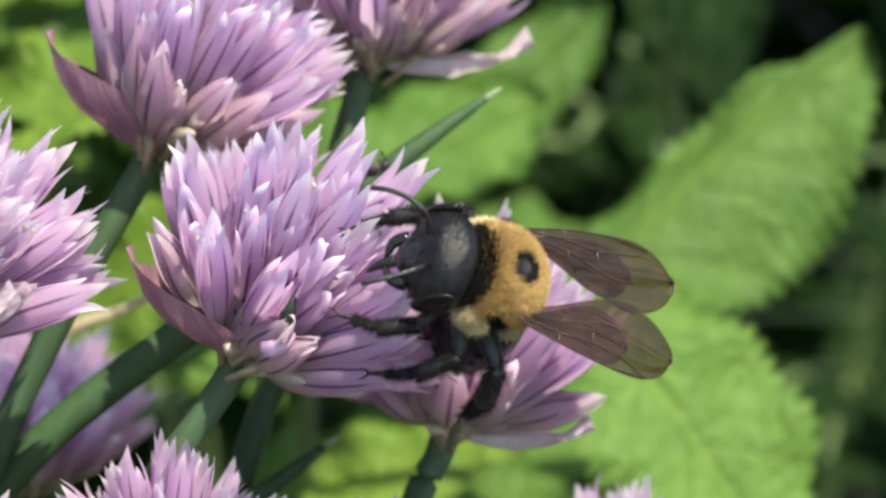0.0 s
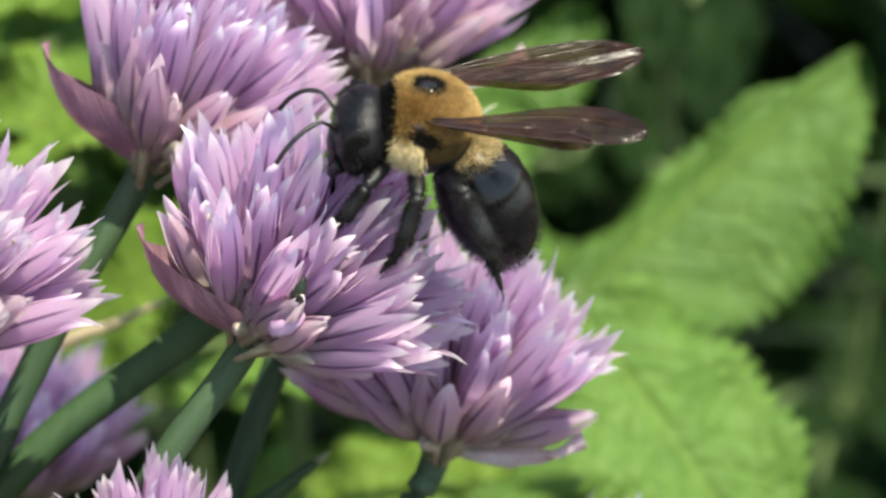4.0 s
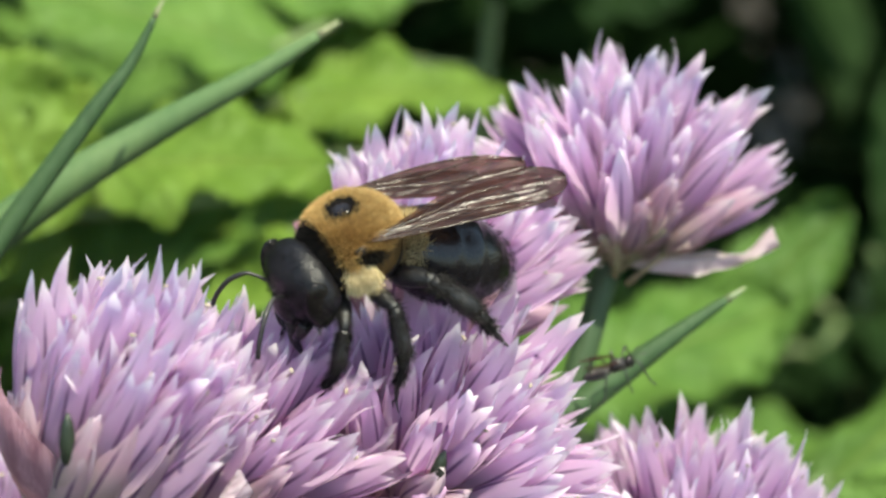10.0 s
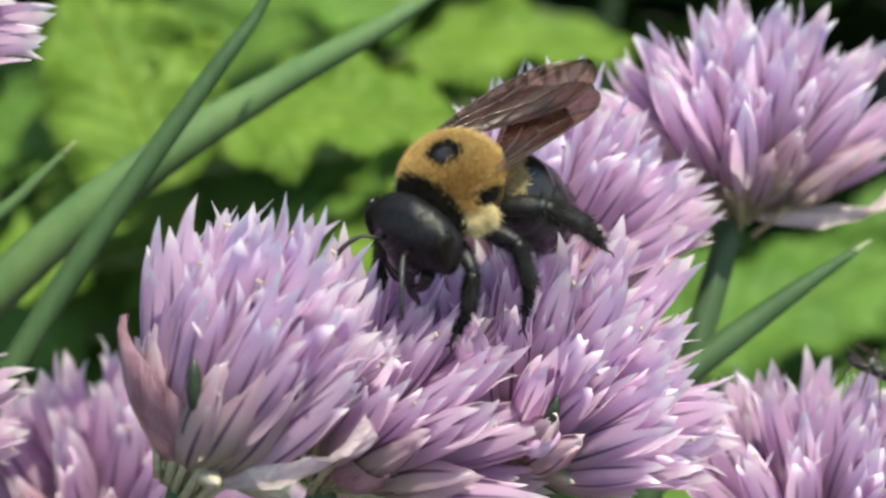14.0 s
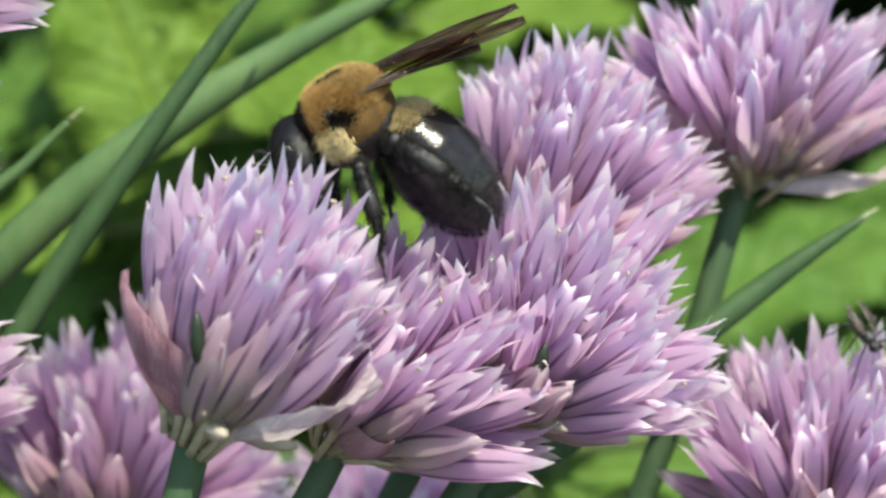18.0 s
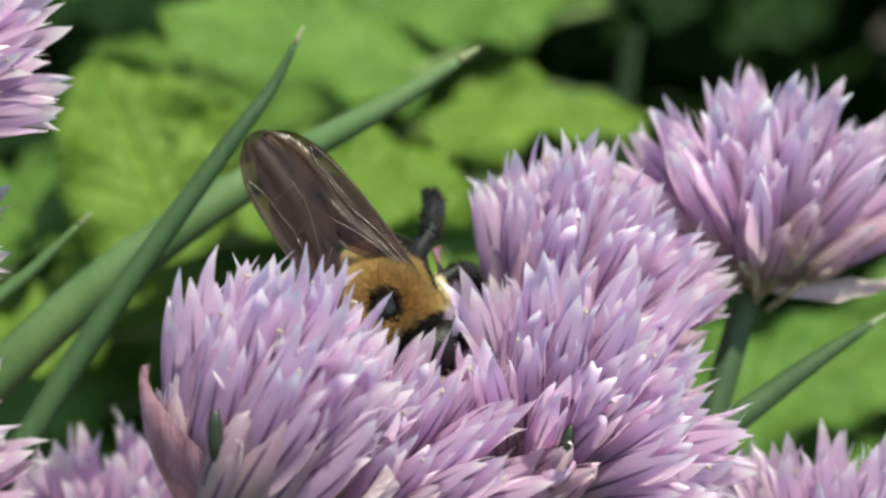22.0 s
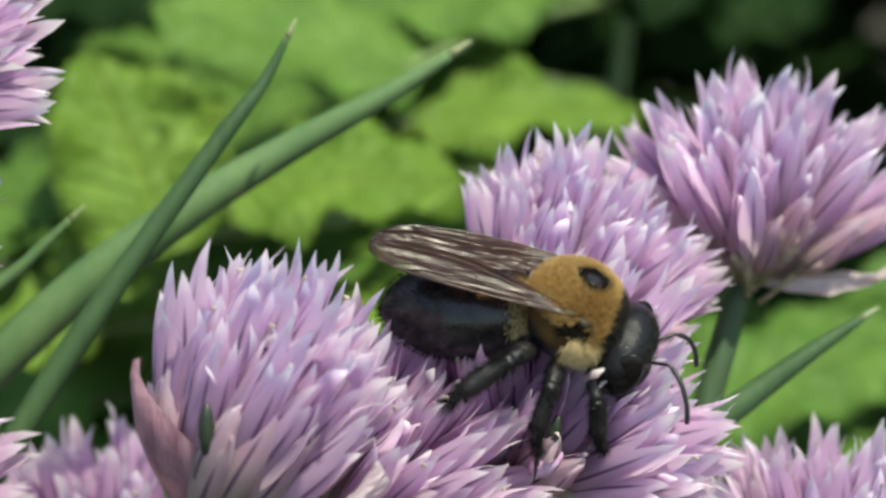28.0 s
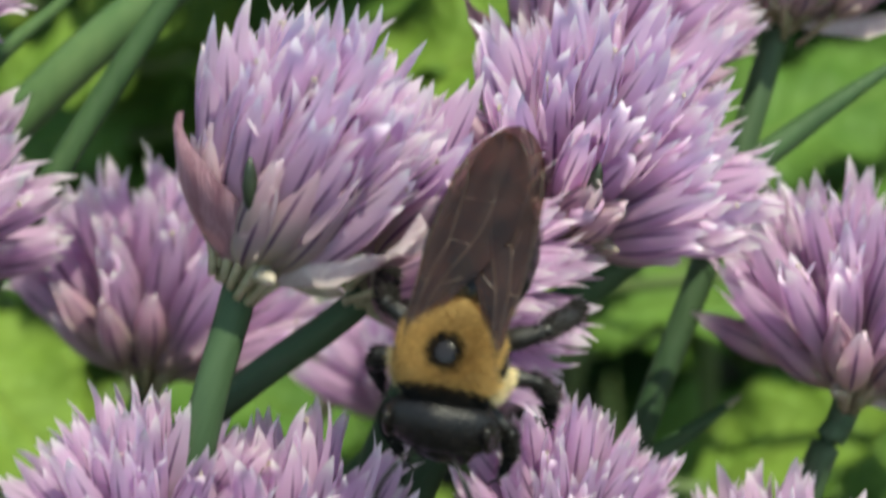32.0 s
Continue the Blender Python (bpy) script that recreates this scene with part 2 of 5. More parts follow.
def wing_material():
    m, nt, p = material("bee_wing_smoky")
    tc = nt.nodes.new("ShaderNodeTexCoord")
    n = node(nt, "ShaderNodeTexNoise", Scale=350.0, Detail=3.0)
    nt.links.new(tc.outputs["Object"], n.inputs[0])
    col = ramp(nt, [(0.35, (0.012, 0.006, 0.005)), (0.65, (0.034, 0.015, 0.012))], n.outputs[0])
    nt.links.new(col, p.inputs["Base Color"])
    p.inputs["Roughness"].default_value = 0.3
    p.inputs["Specular IOR Level"].default_value = 0.35
    mp = nt.nodes.new("ShaderNodeMapping")
    mp.inputs["Scale"].default_value = (0.07, 1, 0.3)
    nt.links.new(tc.outputs["Object"], mp.inputs[0])
    pleat = node(nt, "ShaderNodeTexNoise", Scale=2600.0, Detail=2.0, Distortion=0.4)
    broad = node(nt, "ShaderNodeTexNoise", Scale=900.0, Detail=1.0)
    nt.links.new(mp.outputs[0], pleat.inputs[0])
    nt.links.new(mp.outputs[0], broad.inputs[0])
    bump(nt, p, maths(nt, "ADD", pleat.outputs[0], maths(nt, "MULTIPLY", broad.outputs[0], 0.9)), 0.5, 0.0004)
    clear = nt.nodes.new("ShaderNodeBsdfTransparent")
    clear.inputs[0].default_value = (0.66, 0.46, 0.33, 1)
    mix = nt.nodes.new("ShaderNodeMixShader")
    mix.inputs[0].default_value = 0.33
    nt.links.new(p.outputs[0], mix.inputs[1])
    nt.links.new(clear.outputs[0], mix.inputs[2])
    nt.links.new(mix.outputs[0], nt.nodes["Material Output"].inputs[0])
    return m


WING = wing_material()
VEIN = tinted("bee_wing_vein", (0.02, 0.011, 0.008), (0.06, 0.036, 0.025), 400, 0.25)


# ---- mesh helpers ----
def mesh_of(name, verts, faces, mat, uvs=None, smooth=True):
    me = bpy.data.meshes.new(name)
    me.from_pydata(verts, [], faces)
    if uvs:
        layer = me.uv_layers.new(name="UVMap")
        for loop in me.loops:
            layer.data[loop.index].uv = uvs[loop.vertex_index]
    me.polygons.foreach_set("use_smooth", [smooth] * len(me.polygons))
    me.materials.append(mat)
    me.update()
    return me


def child(name, me, parent, m=None, label=""):
    ob = new(name, me)
    ob.parent = parent
    if m is not None:
        ob.matrix_basis = m
    if label:
        ob["label"] = label
    return ob


def tube(path, radii, sides=10, closed=True):
    """Vertices and faces of a tapered tube along a path."""
    verts, faces = [], []
    path = [Vector(p) for p in path]
    up = Vector((0.31, 0.17, 0.93))
    for i, p in enumerate(path):
        t = (path[min(i + 1, len(path) - 1)] - path[max(i - 1, 0)]).normalized()
        a = t.cross(up)
        if a.length < 1e-3:
            a = t.cross(Vector((1, 0, 0)))
        a.normalize()
        b = t.cross(a)
        for k in range(sides):
            w = 2 * math.pi * k / sides
            verts.append(p + (a * math.cos(w) + b * math.sin(w)) * radii[i])
    for i in range(len(path) - 1):
        for k in range(sides):
            k2 = (k + 1) % sides
            faces.append((i * sides + k, i * sides + k2, (i + 1) * sides + k2, (i + 1) * sides + k))
    if closed:
        faces.append(tuple(range(sides))[::-1])
        n = (len(path) - 1) * sides
        faces.append(tuple(range(n, n + sides)))
    return verts, faces


def joined(pieces):
    verts, faces = [], []
    for v, f in pieces:
        n = len(verts)
        verts += v
        faces += [tuple(i + n for i in q) for q in f]
    return verts, faces


def bent(points, steps):
    """A smooth line through control points (Catmull-Rom)."""
    pts = [Vector(p) for p in points]
    pts = [pts[0] * 2 - pts[1]] + pts + [pts[-1] * 2 - pts[-2]]
    out = []
    for i in range(1, len(pts) - 2):
        for s in range(steps):
            t = s / steps
            a, b, c, d = pts[i - 1:i + 3]
            out.append(0.5 * (2 * b + (c - a) * t + (2 * a - 5 * b + 4 * c - d) * t * t + (3 * b - a - 3 * c + d) * t ** 3))
    out.append(pts[-2])
    return out


def blob(radii, centre=(0, 0, 0), rings=14, sides=20, shape=None):
    """A rounded body with its poles along x; shape(p) may push a unit point about."""
    verts, faces = [], []
    for i in range(rings + 1):
        w = math.pi * i / rings
        for k in range(sides):
            q = 2 * math.pi * k / sides
            p = Vector((math.cos(w), math.sin(w) * math.cos(q), math.sin(w) * math.sin(q)))
            if shape:
                p = shape(p)
            verts.append(Vector((p.x * radii[0] + centre[0], p.y * radii[1] + centre[1], p.z * radii[2] + centre[2])))
    for i in range(rings):
        for k in range(sides):
            k2 = (k + 1) % sides
            faces.append((i * sides + k, i * sides + k2, (i + 1) * sides + k2, (i + 1) * sides + k))
    return verts, faces


MM = 0.001


BEE_MM = 0.00112


def scaled(vf, s=BEE_MM):
    return [Vector(v) * s for v in vf[0]], vf[1]


# ---- chive flowers ----
def petal_mesh(length, width, fat, tip_curl, seed, mat, shut=0.0):
    """A pointed petal that wraps a share of its floret's bell, grows along z and faces outward along x."""
    rnd = random.Random(seed)
    nv, nu = 14, 4
    verts, faces, uvs = [], [], []
    twist = rnd.uniform(-0.12, 0.12)
    side = rnd.uniform(-0.6, 0.6)
    frill = rnd.choice((0.2, 0.6, 1.0))
    for j in range(nv + 1):
        v = j / nv
        r = 0.5 + fat * math.sin(math.pi * min(1.0, v * 0.93)) ** 0.75 * (1 - 0.2 * v) + tip_curl * max(0.0, v - 0.8) ** 2 * 16
        r *= 1 - shut * v ** 3
        taper = max(0.0, 1 - max(0.0, (v - 0.48) / 0.52) ** 1.9) * (1 - 0.1 * v)
        half = width * 0.5 * (0.30 + 0.70 * math.sin(math.pi * min(0.5, v))) * taper + 0.05 * (1 - v) + (0.22 if v < 1 else 0.03) * max(0.0, v - 0.8) * 5 * frill
        wrap = max(r, half / 1.1) * 1.06
        for i in range(nu + 1):
            u = i / nu * 2 - 1
            w = half * u / wrap
            x0, y0 = r - wrap * (1 - math.cos(w)), wrap * math.sin(w) + side * max(0.0, v - 0.84) ** 2 * 16
            a = twist * v
            verts.append(Vector((x0 * math.cos(a) - y0 * math.sin(a), x0 * math.sin(a) + y0 * math.cos(a), length * v)) * MM)
            uvs.append((i / nu, v))
    for j in range(nv):
        for i in range(nu):
            a = j * (nu + 1) + i
            faces.append((a, a + 1, a + nu + 2, a + nu + 1))
    return mesh_of("petal", verts, faces, mat, uvs)


def petal_set(mat, short, plump=1.0, shut=0.0):
    return [petal_mesh((14.6 + 0.9 * (k % 3)) * short, (3.1 + 0.4 * (k % 2)) * plump, (1.12 + 0.12 * (k % 4)) * plump, (-0.5, 0.9, -0.7, 1.6, -0.3, 2.6, 0.4)[k % 7], k, mat, shut) for k in range(14)]


PETALS = petal_set(PETAL, 1.0)
PETALS_PALE = petal_set(PETAL_PALE, 0.7, 1.05, 0.85)


def pedicel_mesh(length):
    v, f = tube([(0, 0, -length), (0, 0, -length * 0.4), (0, 0, 0.2), (0, 0, 1.4), (0, 0, 2.6)], [0.42, 0.40, 0.62, 1.0, 0.5], 7)
    return mesh_of("floret", [p * MM for p in v], f, FLORET_BASE)


PEDICELS = [pedicel_mesh(3 + 1.2 * k) for k in range(7)]
PEDICEL_SHORT = pedicel_mesh(0.8)


def bract_mesh(seed, mat, length=13.0, width=9.5):
    rnd = random.Random(seed)
    nv, nu = 12, 8
    verts, faces = [], []
    for j in range(nv + 1):
        v = j / nv
        half = width * 0.5 * math.sin(math.pi * min(1, 0.12 + 0.88 * v) ** 0.9) ** 0.8 * (1 - 0.5 * v ** 2) * (1 - v ** 5) * (0.2 + 0.8 * min(1, 1.3 * v) ** 1.5 if seed == 1 else 1) + 0.1
        for i in range(nu + 1):
            u = i / nu * 2 - 1
            crease = (0.35 * math.sin(5 * v + 3 * u + seed) + rnd.uniform(-0.12, 0.12)) * (3.0 if seed == 1 else 1)
            verts.append(Vector((1.0 + 4.2 * math.sin(v * 2.2) - 0.9 * u * u * half + crease * v, half * u, length * v)) * MM)
    for j in range(nv):
        for i in range(nu):
            a = j * (nu + 1) + i
            faces.append((a, a + 1, a + nu + 2, a + nu + 1))
    return mesh_of("bract", verts, faces, mat)


BRACTS = [bract_mesh(0, SPATHE), bract_mesh(1, SPATHE_PALE, 13.5, 7.5), bract_mesh(2, SPATHE, 15.5, 11.5)]


def joined_bud(length, fat):
    """A closed, ribbed bud."""
    v, f = tube([(0, 0, 0), (0, 0, 0.2 * length), (0, 0, 0.5 * length), (0, 0, 0.8 * length), (0, 0, length)], [0.4, 0.85 * fat, fat, 0.7 * fat, 0.15], 18)
    ribbed = [Vector((p[0] * k, p[1] * k, p[2])) * MM for p in v for k in (1 + 0.07 * math.cos(6 * math.atan2(p[1], p[0])),)]
    return mesh_of("bud", ribbed, f, BUD_PINK)


def bud_mesh(length, fat):
    v, f = tube([(0, 0, 0), (0, 0, 0.25 * length), (0, 0, 0.55 * length), (0, 0, 0.85 * length), (0, 0, length)], [0.35, 0.8 * fat, fat, 0.6 * fat, 0.08], 8)
    return mesh_of("bud", [p * MM for p in v], f, BUD)


ANTHER = mesh_of("anther", *(lambda vf: ([Vector(p) * MM for p in vf[0]], vf[1]))(joined([blob((0.36, 0.17, 0.17), (0, 0, 0), 6, 7), tube([(0, 0, -3.4), (0.1, 0, -1.5), (0, 0, 0)], [0.06, 0.06, 0.05], 4)])), BUD)
BUDS_PINK = joined_bud(3.6, 1.15)
BUDS = [bud_mesh(4.2 + 0.9 * k, 0.95 + 0.12 * (k % 2)) for k in range(4)]


def tilt_to(z_axis, x_hint):
    z = Vector(z_axis).normalized()
    x = Vector(x_hint)
    x = (x - z * x.dot(z)).normalized()
    return Matrix((x, z.cross(x), z)).transposed().to_4x4()


def to_soil(p, lean):
    """Points that lead a stalk down from p into the soil, easing out of its lean."""
    lean = lean.normalized()
    a = p + lean * 0.02 + Vector((0, 0, -0.012))
    b = a + lean * 0.02 + Vector((0, 0, -0.06))
    return [a, b, Vector((b.x, b.y, b.z * 0.4)), Vector((b.x, b.y, 0.0))]


LEAN = 0.72


def chive_flower(base, axis, stem_points, florets=60, size=1.0, spread=98.0, bracts=(), seed=1, label=""):
    """A chive umbel: base and axis in bed millimetres, stem points below the base likewise."""
    rnd = random.Random(seed)
    ob = new("chive_flower")
    m = Matrix.Translation(spot(*base)) @ tilt_to(way(*axis), (1, 0, 0))
    ob.matrix_basis = m
    tagged(ob, label or "lilac-pink chive flower head on a green stem", "flower", "chive flowers")
    back = m.inverted()
    low = [spot(*p) for p in stem_points]
    line = bent([Vector((0, 0, 0.0012))] + [back @ p for p in low + to_soil(low[-1], low[-1] - (low[-2] if len(low) > 1 else m.translation))], 8)
    rad = [(1.4 if i else 1.9) * MM * size + 0.25 * MM * i / len(line) for i in range(len(line))]
    v, f = tube(line, rad, 14)
    child("stem", mesh_of("stem", v, f, STEM), ob, None, "smooth grey-green hollow stem")
    top = math.cos(radians(spread))
    for i in range(florets + 14):
        ring = i >= florets
        z = 1 - (1 - top) * min(1.0, (i + 0.5) / florets)
        th = math.acos(z) + rnd.uniform(-0.07, 0.07)
        ph = i * 2.399963 + rnd.uniform(-0.16, 0.16)
        share = th / radians(spread)
        rise, reach = (7.2 - 5.6 * share ** 1.3) * rnd.uniform(0.8, 1.15), 5.8 * share ** 0.9
        d = Vector((reach * math.cos(ph), reach * math.sin(ph), rise))
        lean = min(th, 1.6) * LEAN + rnd.uniform(-0.09, 0.09)
        lean *= 1 - 0.30 * max(0.0, -math.sin(ph))
        if ring:
            ph = (i - florets) * math.pi / 7 + rnd.uniform(-0.2, 0.2)
            d = Vector((2.4 * math.cos(ph), 2.4 * math.sin(ph), 0.3 if math.sin(ph) > -0.5 else 0.9))
            lean = (1.08 if math.sin(ph) > -0.5 else 0.84) + rnd.uniform(-0.12, 0.12)
        worn = ring or share > 0.87 and rnd.random() < 0.7
        hug = 1.0
        for turn, open_angle, grow, kind in bracts:
            if open_angle < 45:
                hug = min(hug, 1 - (0.42 if kind == 1 else 0.46) * max(0.0, math.cos(ph - radians(turn))))
        d.x, d.y = d.x * hug, d.y * hug
        lean *= hug
        if worn and not ring and hug > 0.9 and math.sin(ph) > -0.4:
            lean += 0.1
        ped = d.length * size
        d.normalize()
        face = Vector((math.sin(lean) * math.cos(ph), math.sin(lean) * math.sin(ph), math.cos(lean)))
        k = min(6, max(0, round((ped / size - 3) / 1.2)))
        fm = Matrix.Translation(d * ped * MM) @ tilt_to(face, (rnd.uniform(-1, 1), rnd.uniform(-1, 1), 0.3)) @ Matrix.Scale(size * rnd.uniform(0.92, 1.1) * (0.9 if ring else 1 - 0.08 * share), 4)
        fl = child("floret", PEDICEL_SHORT if ring else PEDICELS[k], ob, fm)
        if i % 3 == 0 and not worn:
            w = rnd.uniform(0, 6.28)
            child("anther", ANTHER, fl, Matrix.Translation(Vector((1.1 * math.cos(w), 1.1 * math.sin(w), rnd.uniform(12.8, 13.9))) * MM) @ pose(0, 0, 0, rnd.uniform(-14, 14), rnd.uniform(-14, 14), 0), "pale dusty anther")
        for q in range(6):
            child("petal", (PETALS_PALE if worn else PETALS)[rnd.randrange(14)], fl, Matrix.Rotation(q * math.pi / 3 + rnd.uniform(-0.1, 0.1), 4, "Z") @ Matrix.Rotation(rnd.uniform(-0.02, 0.05), 4, "Y") @ Matrix.Diagonal((*((1.06, 1.06) if q % 2 else (0.94, 0.94)), (1.0 if q % 2 else 0.95) * rnd.uniform(0.9, 1.04), 1)))
    for i in range(9):
        ph, th = i * 0.72 + rnd.uniform(-0.2, 0.2), rnd.uniform(1.25, 1.75)
        if any(b[1] < 40 and b[3] != 1 and math.cos(ph - radians(b[0])) > 0.3 for b in bracts):
            continue
        d = Vector((math.sin(th) * math.cos(ph), math.sin(th) * math.sin(ph), math.cos(th)))
        child("bud", BUDS[rnd.randrange(4)], ob, Matrix.Translation(d * 0.0022 * size + Vector((0, 0, 0.0012))) @ tilt_to(d + Vector((0, 0, 0.25)), (0.3, 0.2, 1)) @ Matrix.Scale(size, 4), "pale withered bud")
    for turn, open_angle, grow, kind in bracts:
        child("bract", BRACTS[kind], ob, Matrix.Rotation(radians(turn), 4, "Z") @ Matrix.Rotation(radians(open_angle), 4, "Y") @ Matrix.Scale(grow, 4), ("thin papery rose-coloured bract", "pale crumpled papery bract")[kind % 2])
    return ob


# near-black green painted as the shade deep between petals
GAP_DARK = tinted("petal_gap_dark", (0.008, 0.014, 0.008), (0.02, 0.03, 0.015), 300, 0.5)


def dark_gap(flower, x, y, z):
    """A dark plug added for the shade in a gap between the petals."""
    v, f = tube([(0, 0, -2.2), (0, 0, -1.4), (0, 0, 0), (0.1, 0, 1.6), (0.2, 0, 2.6)], [0.3, 0.6, 0.74, 0.5, 0.15], 9)
    child("gap_plug", mesh_of("gap_plug", [p * MM for p in v], f, GAP_DARK), flower, Matrix.Translation(Vector((x, y, z)) * MM) @ pose(0, 0, 0, 10, -28, 0), "dark plug for the shaded gap between petals")


# ---- chive leaves ----
def chive_leaf(points, thick, mat, label="slender grey-green tubular chive leaf"):
    pts = [spot(*p) for p in points]
    line = bent(pts + to_soil(pts[-1], pts[-1] - pts[-2]), 10)
    n = len(line)
    rad = [thick * MM * min(1.0, 0.06 + 1.9 * (i / n) ** 0.7) for i in range(n)]
    foot = line[-1].copy()
    cut = 3
    v, f = tube([p - foot for p in line[cut:]], rad[cut:], 16)
    ob = new("chive_leaf", mesh_of("chive_leaf", v, f, mat))
    ob.matrix_basis = Matrix.Translation(foot)
    v, f = tube([p - foot for p in line[:cut + 1]], rad[:cut + 1], 16)
    child("tip", mesh_of("tip", v, f, DRY_TIP), ob, None, "paler drying tip")
    return tagged(ob, label, "leaf", "chive leaves")


# ---- herb leaves ----
def herb_leaf_mesh(length, width, teeth, cup, droop, wave, mat, seed, skew=0.0):
    """A toothed, quilted leaf along x, face up along z, with an under side."""
    rnd = random.Random(seed)
    nv, nu = teeth * 4, 12
    top, uvs = [], []
    for j in range(nv + 1):
        v = j / nv
        half = width * 0.5 * (math.sin(math.pi * min(1.0, 0.03 + 0.97 * v) ** 0.85)) ** (0.62 if skew else 0.5) + 0.2
        saw = (v * teeth) % 1.0
        edge = 1 + 0.14 * (math.sin(math.pi * saw) ** 0.7 - 0.5) * (1 if 0.03 < v < 0.985 else 0)
        for i in range(nu + 1):
            u = i / nu * 2 - 1
            y = half * u * (1 + (skew if u > 0 else -skew)) * (1 + (edge - 1) * abs(u) ** 2)
            fold = cup * abs(u) * half
            quilt = 0.022 * width * math.sin((v * 8 - abs(u) * 2.5) * 2 * math.pi) * abs(u) * (1 - abs(u) ** 4)
            ripple = wave * (math.sin(v * 9 + 4 * u + seed) + 0.7 * math.sin(v * 21 - 3 * u + 2 * seed)) * u * u
            top.append(Vector((length * v - 0.10 * length * abs(u) * (1 - v) * v, y, fold + quilt + ripple - droop * length * v * v)))
            uvs.append((i / nu, v))
    n = len(top)
    under = [p - Vector((0, 0, 0.35)) for p in top]
    faces = []
    for j in range(nv):
        for i in range(nu):
            a = j * (nu + 1) + i
            q = (a, a + nu + 1, a + nu + 2, a + 1)
            faces.append(q)
            faces.append(tuple(n + k for k in q[::-1]))
        for a, b in ((j * (nu + 1), (j + 1) * (nu + 1)), ((j + 1) * (nu + 1) + nu, j * (nu + 1) + nu)):
            faces.append((a, n + a, n + b, b))
    return mesh_of("leaf", [p * MM for p in top + under], faces, mat, uvs + uvs)


def herb_plant(foot, leaves, label):
    """A herb with a stem from the soil. leaves: base, tip, facing (all in the bed), width, cup, droop, material."""
    x = foot[0]
    top = max((spot(*l[0]) for l in leaves), key=lambda p: p.z)
    ground_at = Vector((spot(*foot).x, spot(*foot).y, 0.0))
    ob = new("herb_plant")
    ob.matrix_basis = Matrix.Translation(ground_at)
    tagged(ob, label, "plant", "herb plants")
    line = bent([ground_at, ground_at.lerp(top, 0.55) + Vector((0.006, 0.01, 0.01)), top - Vector((0, -0.004, 0.004))], 10)
    v, f = tube([p - ground_at for p in line], [1.9 * MM - 0.8 * MM * i / len(line) for i in range(len(line))], 8)
    child("stem", mesh_of("stem", v, f, HERB_STEM), ob)
    for n, (base, tip, facing, width, cup, droop, mat, *skew) in enumerate(leaves):
        a, b = spot(*base), spot(*tip)
        xa = (b - a).normalized()
        za = way(*facing)
        za = (za - xa * za.dot(xa)).normalized()
        m = Matrix((xa, za.cross(xa), za)).transposed().to_4x4()
        leaf = child("leaf", herb_leaf_mesh((b - a).length * 1000, width, 20, cup, droop, 2.2, mat, n * 7 + int(x) % 13, *skew), ob, Matrix.Translation(a - ground_at) @ m)
        near = min(line, key=lambda p: (p - a).length + (0.02 if p.z > a.z else 0))
        inv = (Matrix.Translation(a) @ m).inverted()
        v, f = tube(bent([inv @ near, inv @ near.lerp(a, 0.6) + Vector((0, 0, 0.003)), Vector((0.002, 0, -0.0003))], 5), [0.9 * MM] * 11, 7)
        child("petiole", mesh_of("petiole", v, f, HERB_STEM), leaf)
    return ob


# ---- the bee ----
def shell(name, vf, mat, parent, label="", m=None):
    v, f = scaled(vf)
    return child(name, mesh_of(name, v, f, mat), parent, m, label)


def hairs(points, length, thick, mat, seed, sweep=(0, 0, 0)):
    """Short hairs: a slim three-sided spike at each point along its normal (millimetres)."""
    rnd = random.Random(seed)
    verts, faces = [], []
    for p, n in points:
        d = (n + Vector(sweep) + Vector((rnd.gauss(0, 0.28), rnd.gauss(0, 0.28), rnd.gauss(0, 0.28)))).normalized()
        a = d.orthogonal().normalized()
        b = d.cross(a)
        k = len(verts)
        l = length * rnd.uniform(0.6, 1.25)
        for q in range(3):
            w = q * 2.0944
            verts.append((p + (a * math.cos(w) + b * math.sin(w)) * thick) * BEE_MM)
        verts.append((p + d * l + Vector(sweep) * 0.2 * l) * BEE_MM)
        faces += [(k, k + 1, k + 3), (k + 1, k + 2, k + 3), (k + 2, k, k + 3)]
    return mesh_of("fuzz", verts, faces, mat, None, False)


def body_points(radii, centre, count, seed, keep):
    rnd = random.Random(seed)
    out = []
    while len(out) < count:
        p = Vector((rnd.gauss(0, 1), rnd.gauss(0, 1), rnd.gauss(0, 1))).normalized()
        if keep((p + Vector((rnd.gauss(0, 0.05), rnd.gauss(0, 0.05), rnd.gauss(0, 0.05)))).normalized()):
            n = Vector((p.x / radii[0], p.y / radii[1], p.z / radii[2])).normalized()
            out.append((Vector((p.x * radii[0] + centre[0], p.y * radii[1] + centre[1], p.z * radii[2] + centre[2])), n))
    return out


